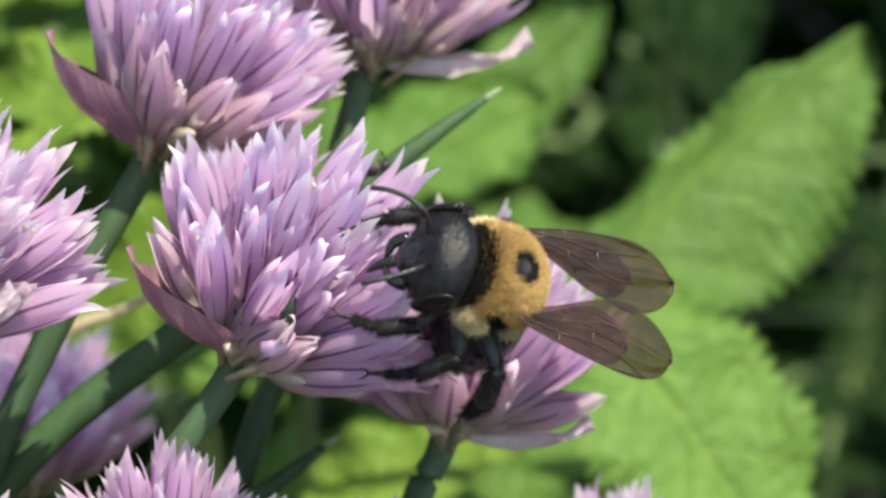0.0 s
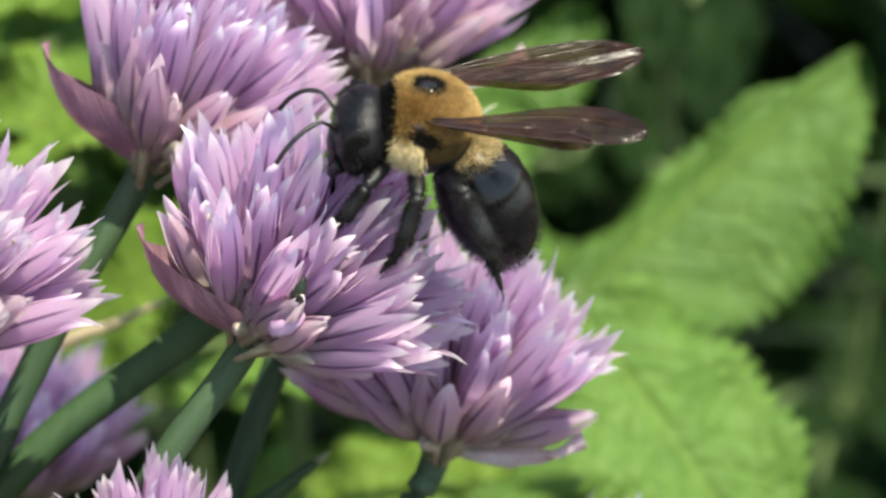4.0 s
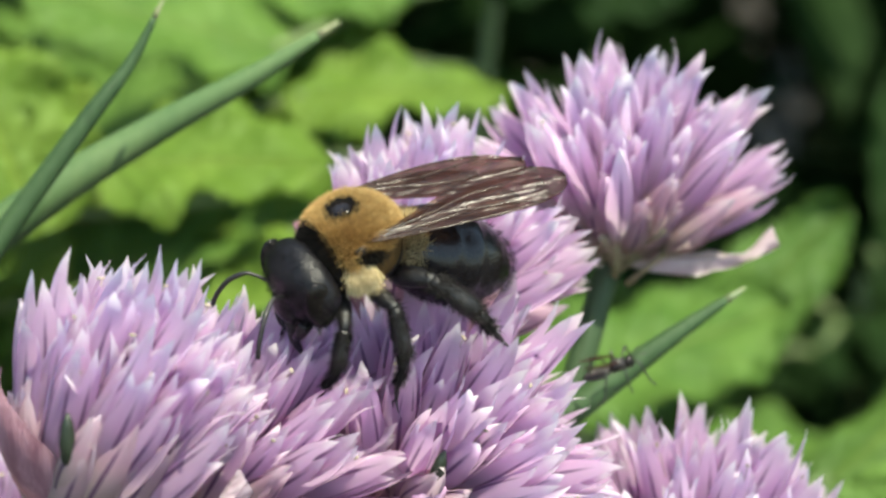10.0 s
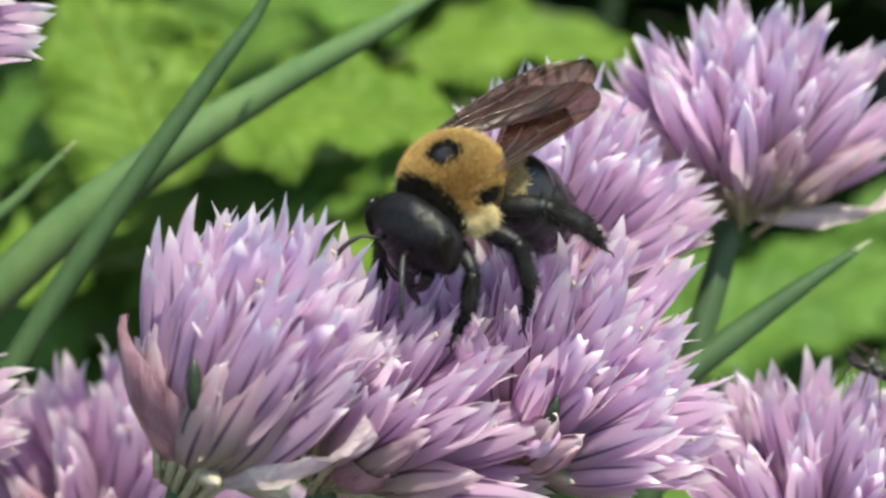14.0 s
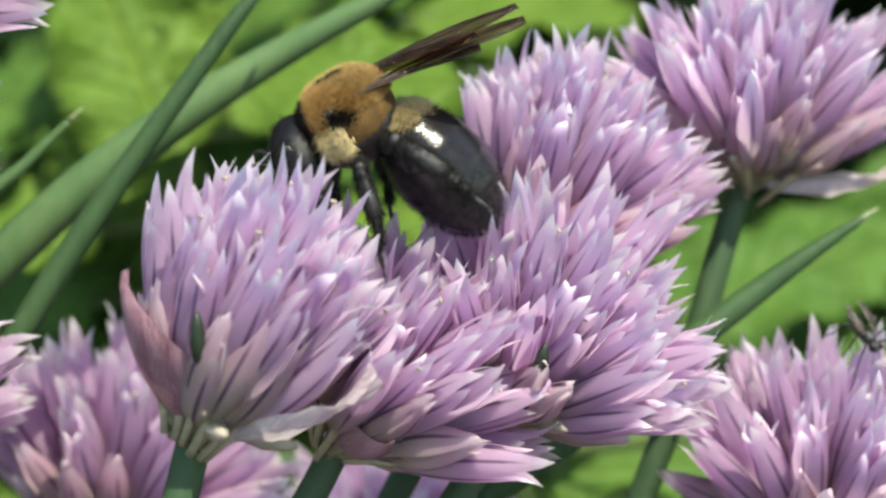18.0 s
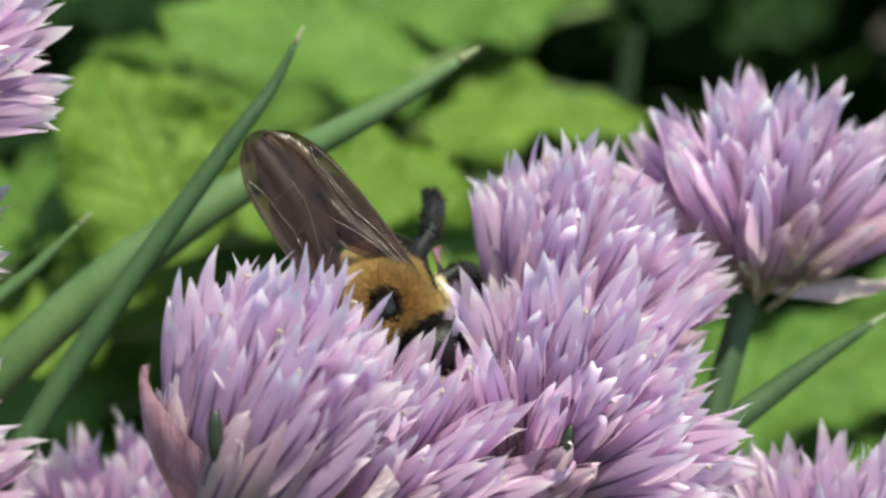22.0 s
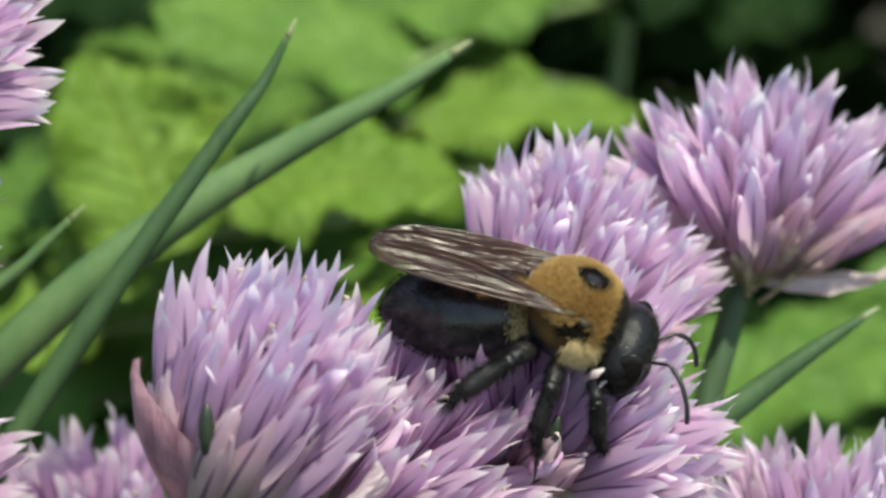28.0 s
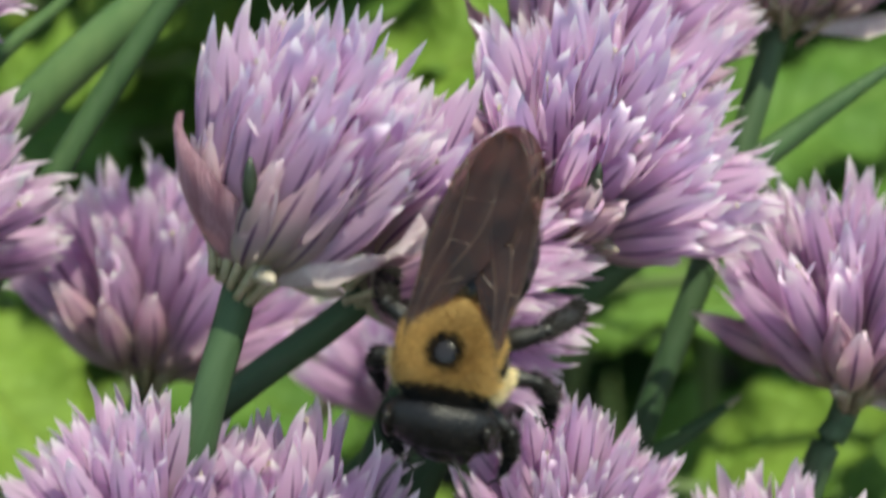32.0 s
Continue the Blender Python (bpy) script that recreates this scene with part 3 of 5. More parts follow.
def wing(name, parent, hinge, length, width, side, fore):
    """A smoky wing that reaches backward (-x) from its hinge, with raised veins."""
    ns, nc = 22, 18
    verts, faces = [], []

    def edge(s):
        lead = width * 0.16 * math.sin(math.pi * min(1, 0.05 + s * 0.9)) ** 0.6
        swell = min(1.0, s / 0.72)
        trail = -width * 0.84 * (0.14 + 0.86 * swell * swell * (3 - 2 * swell))
        round_off = math.sqrt(max(0.0, 1 - max(0.0, (s - 0.68) / 0.32) ** 2.3))
        mid = lead * 0.55 + trail * 0.45
        return mid + (lead - mid) * round_off, mid + (trail - mid) * round_off

    def at(s, c):
        lead, trail = edge(s)
        y = lead + (trail - lead) * c
        z = 0.20 * math.sin(c * 11 + s * 4) * s + 0.10 * math.sin(c * 27 + s * 2) * s + 0.22 * math.sin(c * math.pi) - 0.5 * s * s
        return Vector((-length * s, side * y, z))

    for j in range(ns + 1):
        for i in range(nc + 1):
            verts.append(at(1 - (1 - j / ns) ** 1.6, i / nc))
    for j in range(ns):
        for i in range(nc):
            a = j * (nc + 1) + i
            faces.append((a, a + 1, a + nc + 2, a + nc + 1))
    ob = shell(name, (verts, faces), WING, parent, "smoky brown translucent wing with dark veins", Matrix.Translation(Vector(hinge) * BEE_MM))
    lines = [[(0, 0.02), (0.3, 0.02), (0.6, 0.02), (0.85, 0.03)], [(0.02, 0.2), (0.3, 0.26), (0.5, 0.3)], [(0.02, 0.4), (0.3, 0.55), (0.55, 0.62), (0.72, 0.6)],
             [(0.5, 0.3), (0.62, 0.24), (0.74, 0.2), (0.84, 0.05)], [(0.5, 0.3), (0.5, 0.6)], [(0.68, 0.22), (0.7, 0.6)], [(0.3, 0.55), (0.36, 0.85)], [(0.3, 0.02), (0.3, 0.26)]]
    for line in lines if fore else lines[:4]:
        pts = bent([at(s, c) + Vector((0, 0, 0.03)) for s, c in line], 4)
        shell("wing_vein", tube(pts, [0.075] * len(pts), 5), VEIN, ob)
    return ob


def leg(name, parent, joints, fat, brush_length):
    """Femur, tibia and foot through four joints from the hip, the foot of beads with two claws."""
    hip = Vector(joints[0])
    pts = [Vector(p) - hip for p in joints]
    fem = bent([pts[0], (pts[0] + pts[1]) / 2 + Vector((0, 0, 0.15)), pts[1]], 4)
    ob = shell(name, tube(fem, [fat * k for k in (0.55, 0.8, 0.95, 1, 1, 0.95, 0.85, 0.7, 0.6)], 9), BLACK_MATT, parent, "black hairy leg", Matrix.Translation(hip * BEE_MM))
    tib = bent([pts[1], (pts[1] + pts[2]) / 2, pts[2]], 4)
    shell("tibia", tube(tib, [fat * k for k in (0.5, 0.62, 0.75, 0.85, 0.95, 1.0, 1.0, 0.9, 0.55)], 9), BLACK_MATT, ob)
    foot = bent([pts[2], (pts[2] * 2 + pts[3]) / 3, (pts[2] + pts[3] * 2) / 3 + Vector((0.1, 0, 0.1)), pts[3]], 6)
    last = (pts[3] - pts[2]).normalized()
    beads = [fat * (0.58 - 0.34 * i / len(foot)) * (1.15 if i % 4 == 3 else 0.85) for i in range(len(foot))]
    claws = [tube(bent([pts[3], pts[3] + last * 0.5 + Vector((0, q * 0.35, 0.1)), pts[3] + last * 0.7 + Vector((0, q * 0.45, -0.35))], 3), [0.11, 0.11, 0.1, 0.09, 0.07, 0.05, 0.02], 5) for q in (-1, 1)]
    shell("foot", joined([tube(foot, beads, 7)] + claws), BLACK_MATT, ob)
    brush = []
    rnd = random.Random(len(name) + int(joints[0][0] * 10))
    for line, a, count in ((fem, 0.8, 350), (tib, 0.9, 900), (foot[:12], 0.5, 380)):
        for _ in range(count):
            k = rnd.uniform(0, len(line) - 1.01)
            p = line[int(k)].lerp(line[int(k) + 1], k % 1)
            n = Vector((rnd.gauss(0, 1), rnd.gauss(0, 1), rnd.gauss(0, 1)))
            t = (line[-1] - line[0]).normalized()
            n = (n - t * n.dot(t)).normalized()
            brush.append((p + n * fat * 0.75 * a, (n + t * 0.9).normalized()))
    child("leg_hair", hairs(brush, brush_length, 0.032, BLACK_HAIR, 5), ob)
    return ob


def carpenter_bee():
    bee = new("carpenter_bee")
    tagged(bee, "black carpenter bee with yellow furry thorax feeding on chive flowers", "bee")
    size = (3.9, 4.0, 3.55)
    thorax = shell("thorax", blob(size, (0, 0, 0), 18, 26), SKIN, bee, "ochre furry thorax with a bare black spot")
    shell("underside", blob((4.0, 3.75, 3.1), (0.1, 0, -0.75), 14, 22), BLACK_MATT, thorax)
    shell("bald_spot", blob((1.0, 0.95, 0.28), (0.1, 0, 3.42), 10, 16), BLACK, thorax, "bare glossy black spot")
    spot_off = lambda p: math.hypot(p.x - 0.03, p.y)
    socket = lambda p: abs(p.y) > 0.8 and 0.1 < p.z < 0.34 + 0.5 * max(0.0, 0.3 - abs(p.x - 0.1)) and -0.28 < p.x < 0.36
    yellow = lambda p: p.x < 0.6 - 0.3 * max(0.0, 0.4 - p.z) and p.z > (0.12 if p.x > -0.2 else 0.26) and not (p.z > 0.8 and spot_off(p) < 0.38) and not socket(p)
    child("fuzz", hairs(body_points(size, (0, 0, 0), 13000, 3, yellow), 0.74, 0.036, FUZZ, 4, (-0.3, 0, 0.05)), thorax, None, "dense short yellow fur")
    ring = body_points(size, (0, 0, 0), 900, 31, lambda p: p.z > 0.8 and 0.2 < spot_off(p) < 0.35)
    child("fuzz", hairs(ring, 0.42, 0.04, BLACK_HAIR, 32, (-0.2, 0, 0)), thorax, None, "short black fur round the spot")
    child("fuzz", hairs(body_points(size, (0, 0, 0), 900, 41, socket), 0.5, 0.045, BLACK_HAIR, 42, (-0.3, 0, 0)), thorax, None, "black fur round the wing base")
    side = body_points((3.95, 4.05, 3.5), (0, 0, -0.1), 2200, 6, lambda p: abs(p.y) > 0.55 and -0.38 < p.z < 0.14 and 0.08 < p.x < 0.56)
    child("fuzz", hairs(side, 1.0, 0.04, FUZZ_PALE, 8, (-0.15, 0, -0.35)), thorax, None, "longer pale yellow fur")
    collar = body_points(size, (0, 0, 0), 3000, 21, lambda p: p.x > 0.58 and p.z > -0.6)
    child("fuzz", hairs(collar, 0.7, 0.045, BLACK_HAIR, 22, (0.1, 0, 0)), thorax, None, "black fur collar behind the head")

    def brow(p):
        return Vector((p.x + 0.10 * math.exp(-((p.z - 0.55) / 0.16) ** 2) * max(0.0, p.x), p.y, p.z * (1 - 0.12 * p.y * p.y)))

    head = shell("head", blob((2.4, 4.35, 3.45), (4.7, 0, -1.0), 24, 30, brow), HEAD_BLACK, bee, "broad black pitted head")
    for s in (-1, 1):
        shell("eye", blob((1.2, 0.5, 2.2), (5.2, s * 3.72, -0.9), 12, 16), EYE, head)
        a = bent([(6.7, s * 1.2, -0.6), (7.7, s * 1.9, 0.3), (8.3, s * 2.3, 0.6), (9.5, s * 3.1, 0.1), (10.6, s * 3.7, -1.1), (11.3, s * 4.0, -2.4)], 4)
        shell("antenna", tube(a, [0.15 + 0.06 * (i > 8) for i in range(len(a))], 7), BLACK_MATT, head)
        shell("mandible", tube(bent([(6.1, s * 1.9, -3.3), (6.8, s * 1.5, -4.3), (6.9, s * 0.3, -5.0)], 4), [0.6, 0.6, 0.55, 0.5, 0.45, 0.4, 0.33, 0.25, 0.12], 8), BLACK, head)
        shell("ocellus", blob((0.22, 0.22, 0.22), (6.0, s * 0.7, 1.55), 6, 8), EYE, head)
    shell("face_plate", blob((0.9, 1.6, 1.6), (6.6, 0, -2.3), 10, 14), BLACK, head)
    shell("tongue", tube(bent([(6.6, 0, -3.7), (6.8, 0, -5.6), (6.5, 0, -7.4)], 4), [0.5, 0.48, 0.45, 0.42, 0.4, 0.35, 0.3, 0.25, 0.15], 8), BLACK_MATT, head)
    fringe = body_points((2.4, 4.35, 3.45), (4.7, 0, -1.0), 900, 9, lambda p: p.x > 0.1 or p.z < -0.3)
    child("fuzz", hairs(fringe, 0.5, 0.03, BLACK_HAIR, 3), head)

    def belly(p):
        """Overlapping plates: each swells gently towards its hind edge."""
        k = ((1 - p.x) * 2.6) % 1.0
        ring = 1 + 0.035 * k - 0.03 * max(0.0, k - 0.9) * 10
        taper = 1.0 - 0.16 * max(0, -p.x) ** 2
        return Vector((p.x, p.y * ring * taper, p.z * ring * taper))

    abdomen = shell("abdomen", blob((6.3, 4.3, 3.75), (-5.7, 0, 0.0), 64, 36, belly), BLACK, bee, "glossy blue-black rounded abdomen", Matrix.Translation(Vector((-3.0, 0, -1.5)) * BEE_MM))
    ab_fuzz = body_points((6.3, 4.3, 3.75), (-5.7, 0, 0), 2200, 12, lambda p: p.x < -0.2 and abs(p.z) < 0.85 or p.z < -0.45)
    child("fuzz", hairs(ab_fuzz, 0.5, 0.024, BLACK_HAIR, 14, (-0.6, 0, 0)), abdomen)
    waist = body_points((6.3, 4.3, 3.75), (-5.7, 0, 0), 4500, 15, lambda p: p.x > 0.7 and p.z > -0.15)
    child("fuzz", hairs(waist, 0.55, 0.03, FUZZ_PALE, 16, (-0.4, 0, 0)), abdomen, None, "pale yellow fur at the waist")
    wings, legs = [], []
    for s in (-1, 1):
        wings.append(wing("forewing", bee, (0.2, s * 3.2, 2.2), 17.3, 6.2, s, True))
        wings.append(wing("hindwing", bee, (-1.4, s * 3.1, 1.95), 11.6, 4.6, s, False))
    for s in (-1, 1):
        shell("wing_cap", blob((0.75, 0.45, 0.45), (0.6, s * 3.4, 1.7), 10, 14), BLACK_MATT, thorax)
        legs.append(leg("foreleg", bee, [(2.6, s * 2.0, -2.8), (4.2, s * 4.7, -3.4), (5.6, s * 4.7, -6.4), (7.4, s * 3.6, -9.2)], 0.62, 0.6))
        legs.append(leg("midleg", bee, [(0.4, s * 2.4, -3.2), (0.2, s * 6.0, -2.8), (0.9, s * 6.9, -6.8), (2.4, s * 6.5, -10.6)], 0.70, 0.65))
        legs.append(leg("hindleg", bee, [(-1.8, s * 2.2, -3.1), (-3.4, s * 6.0, -2.2), (-5.8, s * 7.4, -6.2), (-7.2, s * 7.2, -10.0)], 0.86, 0.85))
    return bee, abdomen, wings, legs


def small_fly():
    """A slender dark insect with long legs."""
    ob = new("small_fly")
    tagged(ob, "small dark long-legged fly visiting the chive flowers", "fly")
    dark = BLACK_MATT

    def bit(name, vf, mat, parent=ob):
        return child(name, mesh_of(name, [Vector(p) * 0.001 for p in vf[0]], vf[1], mat), parent)

    bit("thorax", blob((0.9, 0.65, 0.7), (0, 0, 0), 10, 14), dark)
    bit("abdomen", blob((1.5, 0.6, 0.6), (-2.0, 0, -0.25), 12, 14, lambda p: Vector((p.x, p.y * (1 + 0.06 * math.cos(p.x * 14)), p.z))), dark)
    head = bit("head", blob((0.5, 0.65, 0.55), (1.25, 0, -0.1), 10, 14), dark)
    for q in (-1, 1):
        bit("eye", blob((0.3, 0.22, 0.34), (1.4, q * 0.45, 0.05), 8, 10), EYE, head)
        bit("antenna", tube(bent([(1.6, q * 0.15, 0.2), (2.2, q * 0.5, 0.7), (2.9, q * 0.8, 0.6)], 4), [0.06] * 9, 5), dark, head)
        v = [(0.1 - 0.72 * j, q * (0.5 + w), 0.65 + 0.12 * j) for j in range(6) for w in (0.0, 0.28 * math.sin(0.5 + j * 0.5), 0.75 * math.sin(0.35 + j * 0.5))]
        f = [(j * 3 + i, j * 3 + i + 1, j * 3 + i + 4, j * 3 + i + 3) for j in range(5) for i in range(2)]
        bit("wing", (v, f), WING)
        for k, x in enumerate((0.6, 0.0, -0.5)):
            d = (1.6, 0.2, -1.8)[k]
            pts = bent([(x, q * 0.45, -0.4), (x + d * 0.6, q * 1.6, 0.7), (x + d, q * 2.3, -1.1), (x + d * 1.3, q * 2.7, -1.9)], 4)
            bit("leg", tube(pts, [0.13 - 0.006 * i for i in range(len(pts))], 5), dark)
    return ob


# ---- ground and far planting ----
def ground():
    verts, faces = [], []
    xs = [math.copysign(abs(k / 20) ** 3.2 * 60, k) for k in range(-20, 21)]
    for y in xs:
        for x in xs:
            verts.append(Vector((x, y + 0.4, 0.012 * noise.noise(Vector((x * 9, y * 9, 0.3))) if abs(x) + abs(y) < 3 else 0)))
    w = len(xs)
    for j in range(w - 1):
        for i in range(w - 1):
            a = j * w + i
            faces.append((a, a + 1, a + w + 1, a + w))
    ob = new("ground", mesh_of("ground", verts, faces, SOIL))
    return tagged(ob, "dark shaded garden soil under the herbs", "ground", "", "structure")


def under_growth(foot, count, spread, low, high, seed, mats, label):
    """A bushy herb whose leaves fill the bed behind the flowers."""
    rnd = random.Random(seed)
    leaves = []
    for _ in range(count):
        base = (foot[0] + rnd.uniform(-1, 1) * spread * 0.6, rnd.uniform(low, high), foot[2] + rnd.uniform(-1, 1) * spread * 0.5)
        a = rnd.uniform(0, 2 * math.pi)
        size = rnd.uniform(24, 42)
        tip = (base[0] + size * math.cos(a), base[1] + size * 0.5 * math.sin(a) - 4, base[2] + size * 0.5 * math.sin(a + 1))
        leaves.append((base, tip, (rnd.uniform(-0.4, 0.4), 0.8, -0.55), size * rnd.uniform(0.5, 0.65), rnd.uniform(0.05, 0.3), rnd.uniform(0.0, 0.2), mats[rnd.randrange(len(mats))]))
    return herb_plant(foot, leaves, label)


def shrub(x, y, height, width, seed):
    """An invented leafy shrub, added behind the bed to shade the soil and darken the background."""
    rnd = random.Random(seed)
    ob = new("shrub")
    ob.matrix_basis = Matrix.Translation((x, y, 0))
    tagged(ob, "invented leafy shrub added to shade and darken the ground behind the herbs", "shrub")
    for k in range(5):
        a = k * 1.3 + seed
        tip = Vector((math.cos(a) * width * 0.4, math.sin(a) * width * 0.3, height * rnd.uniform(0.85, 1.0)))
        line = bent([Vector((0, 0, 0)), tip * 0.5 + Vector((0, 0, 0.05)), tip], 6)
        v, f = tube(line, [0.009 - 0.006 * i / len(line) for i in range(len(line))], 8)
        child("branch", mesh_of("branch", v, f, HERB_STEM), ob)
    verts, faces, uvs = [], [], []
    for _ in range(6500):
        p = Vector((rnd.uniform(-0.5, 0.5) * width, rnd.uniform(-0.5, 0.5) * width * 0.8, rnd.uniform(0.06, 1.06) * height))
        if (p.x / width * 2) ** 2 + (p.y / width * 2.5) ** 2 > (0.75 + 0.35 * p.z / height) + 0.25 * noise.noise(p * 9):
            continue
        q = Euler((rnd.gauss(0, 0.5), rnd.gauss(0, 0.5), rnd.uniform(0, 6.28))).to_matrix()
        l = rnd.uniform(0.035, 0.06)
        n = len(verts)
        for s, w, z in ((0, 0.02, 0), (0.25, 0.2, -0.02), (0.6, 0.22, -0.05), (1.0, 0.01, -0.16)):
            for e in (-1, 0, 1):
                verts.append(p + q @ Vector((l * s, l * w * e, l * (z + 0.06 * abs(e)))))
                uvs.append((0.5 + 0.5 * e, s))
        for j in range(3):
            for i in range(2):
                a = n + j * 3 + i
                faces.append((a, a + 1, a + 4, a + 3))
    tagged(child("crown", mesh_of("crown", verts, faces, LEAF_SHADE, uvs), ob), kind="stuff")
    return ob


ground()
# added shade casters and dark backdrop, not known plants of the garden
shrub(0.12, 0.92, 0.70, 0.75, 3)
shrub(-0.45, 1.05, 0.75, 0.8, 5)
shrub(0.65, 1.02, 0.72, 0.8, 8)
flower_front = chive_flower((-19.8, -24.0, 268.0), (0.407, 0.914, -0.150), [(-20.6, -28.3, 268.0), (-23.3, -40.8, 268.0)], 62, 1.08, 70, ((206, 31, 1.02, 2), (-26, 30, 1.24, 1)), 1, "full lilac chive flower head with a dark rose papery bract")
flower_middle = chive_flower((-14.3, -25.2, 281.0), (0.469, 0.883, -0.100), [(-15.3, -30.2, 281.0), (-19.3, -42.8, 281.0)], 50, 0.98, 88, ((-72, 46, 0.8, 0),), 2, "lilac chive flower head squeezed between two others")
flower_bee = chive_flower((17.0, -25.4, 287.0), (0.669, 0.743, -0.250), [(15.5, -28.2, 287.0), (5.5, -42.1, 287.0)], 60, 1.00, 96, ((185, 62, 1.1, 0),), 3, "lilac chive flower head with withered buds and an open rose bract")
chive_flower((8.4, -10.7, 301.0), (0.259, 0.966, -0.100), [(7.3, -12.9, 301.0), (-1.3, -27.4, 300.0), (-9.9, -46.2, 300.0)], 54, 1.00, 88, ((188, 36, 1.1, 0),), 4, "lilac chive flower head with a rose bract hugging it")
chive_flower((30.9, -2.7, 313.0), (0.087, 0.996, -0.100), [(29.0, -6.7, 313.0), (23.5, -24.9, 311.0), (15.4, -47.9, 311.0)], 54, 0.95, 94, ((2, 60, 1.12, 1),), 5, "lilac chive flower head with a pale bract pointing outward")
chive_flower((36.4, -38.5, 303.0), (0.208, 0.978, -0.150), [(35.6, -41.2, 303.0), (32.4, -48.3, 303.0)], 52, 1.00, 92, ((-15, 56, 1.0, 1),), 6, "lilac chive flower head with a crumpled papery bract")
chive_flower((-33.2, -39.7, 322.0), (0.208, 0.978, -0.100), [(-34.0, -42.6, 322.0), (-38.4, -55.4, 322.0)], 42, 1.06, 90, (), 7)
chive_flower((-4.4, -49.0, 346.0), (0.035, 0.999, -0.100), [(-5.7, -52.6, 346.0)], 40, 0.90, 90, (), 8)
chive_flower((7.8, -52.0, 283.0), (0.105, 0.995, -0.100), [(7.2, -54.4, 283.0)], 38, 0.70, 90, (), 9)
chive_flower((-17.8, -57.6, 273.0), (0.087, 0.996, -0.100), [(-17.8, -59.4, 273.0)], 38, 1.00, 90, (), 10)
chive_flower((-28.6, -51.6, 270.0), (-0.070, 0.998, 0.000), [(-28.1, -53.1, 270.0)], 38, 0.80, 90, (), 11)
chive_flower((27.3, -62.3, 290.0), (0.070, 0.998, 0.000), [(26.8, -65.5, 290.0)], 38, 0.85, 90, (), 12)
chive_flower((53.1, -63.3, 310.0), (0.070, 0.998, 0.000), [(52.6, -67.2, 310.0)], 38, 0.85, 90, (), 13)
chive_flower((-55.2, 12.0, 286.0), (0.500, 0.866, 0.000), [(-50.9, 7.7, 286.0), (-53.5, -13.3, 286.0)], 54, 1.02, 90, (), 14)
chive_flower((-58.8, -5.4, 292.0), (0.342, 0.940, 0.000), [(-53.6, -9.4, 292.0), (-55.7, -24.0, 292.0)], 54, 1.00, 90, (), 15)
chive_flower((-57.3, -26.1, 292.0), (0.375, 0.927, 0.000), [(-52.6, -28.7, 292.0), (-54.6, -39.7, 292.0)], 54, 1.00, 90, (), 16)
dark_gap(flower_front, -3.0, -7.7, 8.7)
dark_gap(flower_bee, -1.9, -10.3, 7.8)
child("bud", BUDS_PINK, flower_bee, Matrix.Translation(Vector((-1.6, -9.4, 3.9)) * MM) @ pose(0, 0, 0, 12, 18, 0), "plump lilac bud")
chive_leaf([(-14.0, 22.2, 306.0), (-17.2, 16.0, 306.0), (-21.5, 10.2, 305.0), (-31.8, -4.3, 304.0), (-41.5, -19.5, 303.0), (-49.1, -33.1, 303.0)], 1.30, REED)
chive_leaf([(3.2, 20.9, 318.0), (-4.8, 15.8, 318.0), (-16.2, 9.5, 318.0), (-27.5, 2.3, 317.0), (-41.0, -8.4, 316.0), (-56.9, -26.0, 316.0)], 2.25, REED_SUNLIT)
chive_leaf([(-35.2, 4.1, 312.0), (-40.5, -1.1, 312.0), (-50.6, -11.1, 312.0)], 1.00, REED_SUNLIT)
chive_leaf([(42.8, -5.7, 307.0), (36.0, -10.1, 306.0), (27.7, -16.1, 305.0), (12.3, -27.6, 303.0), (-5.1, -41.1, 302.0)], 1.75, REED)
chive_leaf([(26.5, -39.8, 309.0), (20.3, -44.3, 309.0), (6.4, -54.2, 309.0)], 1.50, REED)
chive_leaf([(13.3, -26.8, 345.0), (5.9, -30.3, 346.0), (-2.8, -34.5, 347.0)], 0.95, STRAW, "dry straw-coloured chive stalk")
herb_plant((69.5, -65.0, 430.0), [
        ((65.1, -33.2, 400.0), (105.7, -0.7, 410.0), (-0.10, 0.55, -0.80), 24.0, -0.30, 0.03, LEAF_MID, -0.45),
        ((61.6, -31.5, 372.0), (87.0, -67.4, 362.0), (0.15, 0.60, -0.80), 28.3, 0.10, 0.05, LEAF),
        ((-17.7, -16.9, 385.0), (11.6, -2.1, 380.0), (0.00, 0.75, -0.65), 20.6, 0.10, 0.05, LEAF_YELLOW),
        ((-0.4, -37.6, 390.0), (22.6, -17.4, 385.0), (0.00, 0.75, -0.65), 18.1, 0.10, 0.05, LEAF_YELLOW),
        ((27.6, -64.5, 395.0), (56.2, -47.5, 392.0), (0.00, 0.75, -0.65), 15.5, 0.10, 0.05, LEAF_YELLOW),
        ((42.5, -26.5, 420.0), (73.8, 4.0, 430.0), (0.00, 0.60, -0.80), 16.4, 0.15, 0.05, LEAF_MID),
], "toothed bright green herb plant in full sun")
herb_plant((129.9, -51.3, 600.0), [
        ((90.7, 25.6, 470.0), (85.1, -4.7, 450.0), (0.00, 0.75, -0.65), 11.5, 0.10, 0.00, LEAF_SHADE),
        ((107.7, 10.1, 500.0), (98.3, -12.9, 480.0), (0.00, 0.75, -0.65), 13.2, 0.10, 0.00, LEAF_SHADE),
], "herb behind the others with leaves painted as in shade")
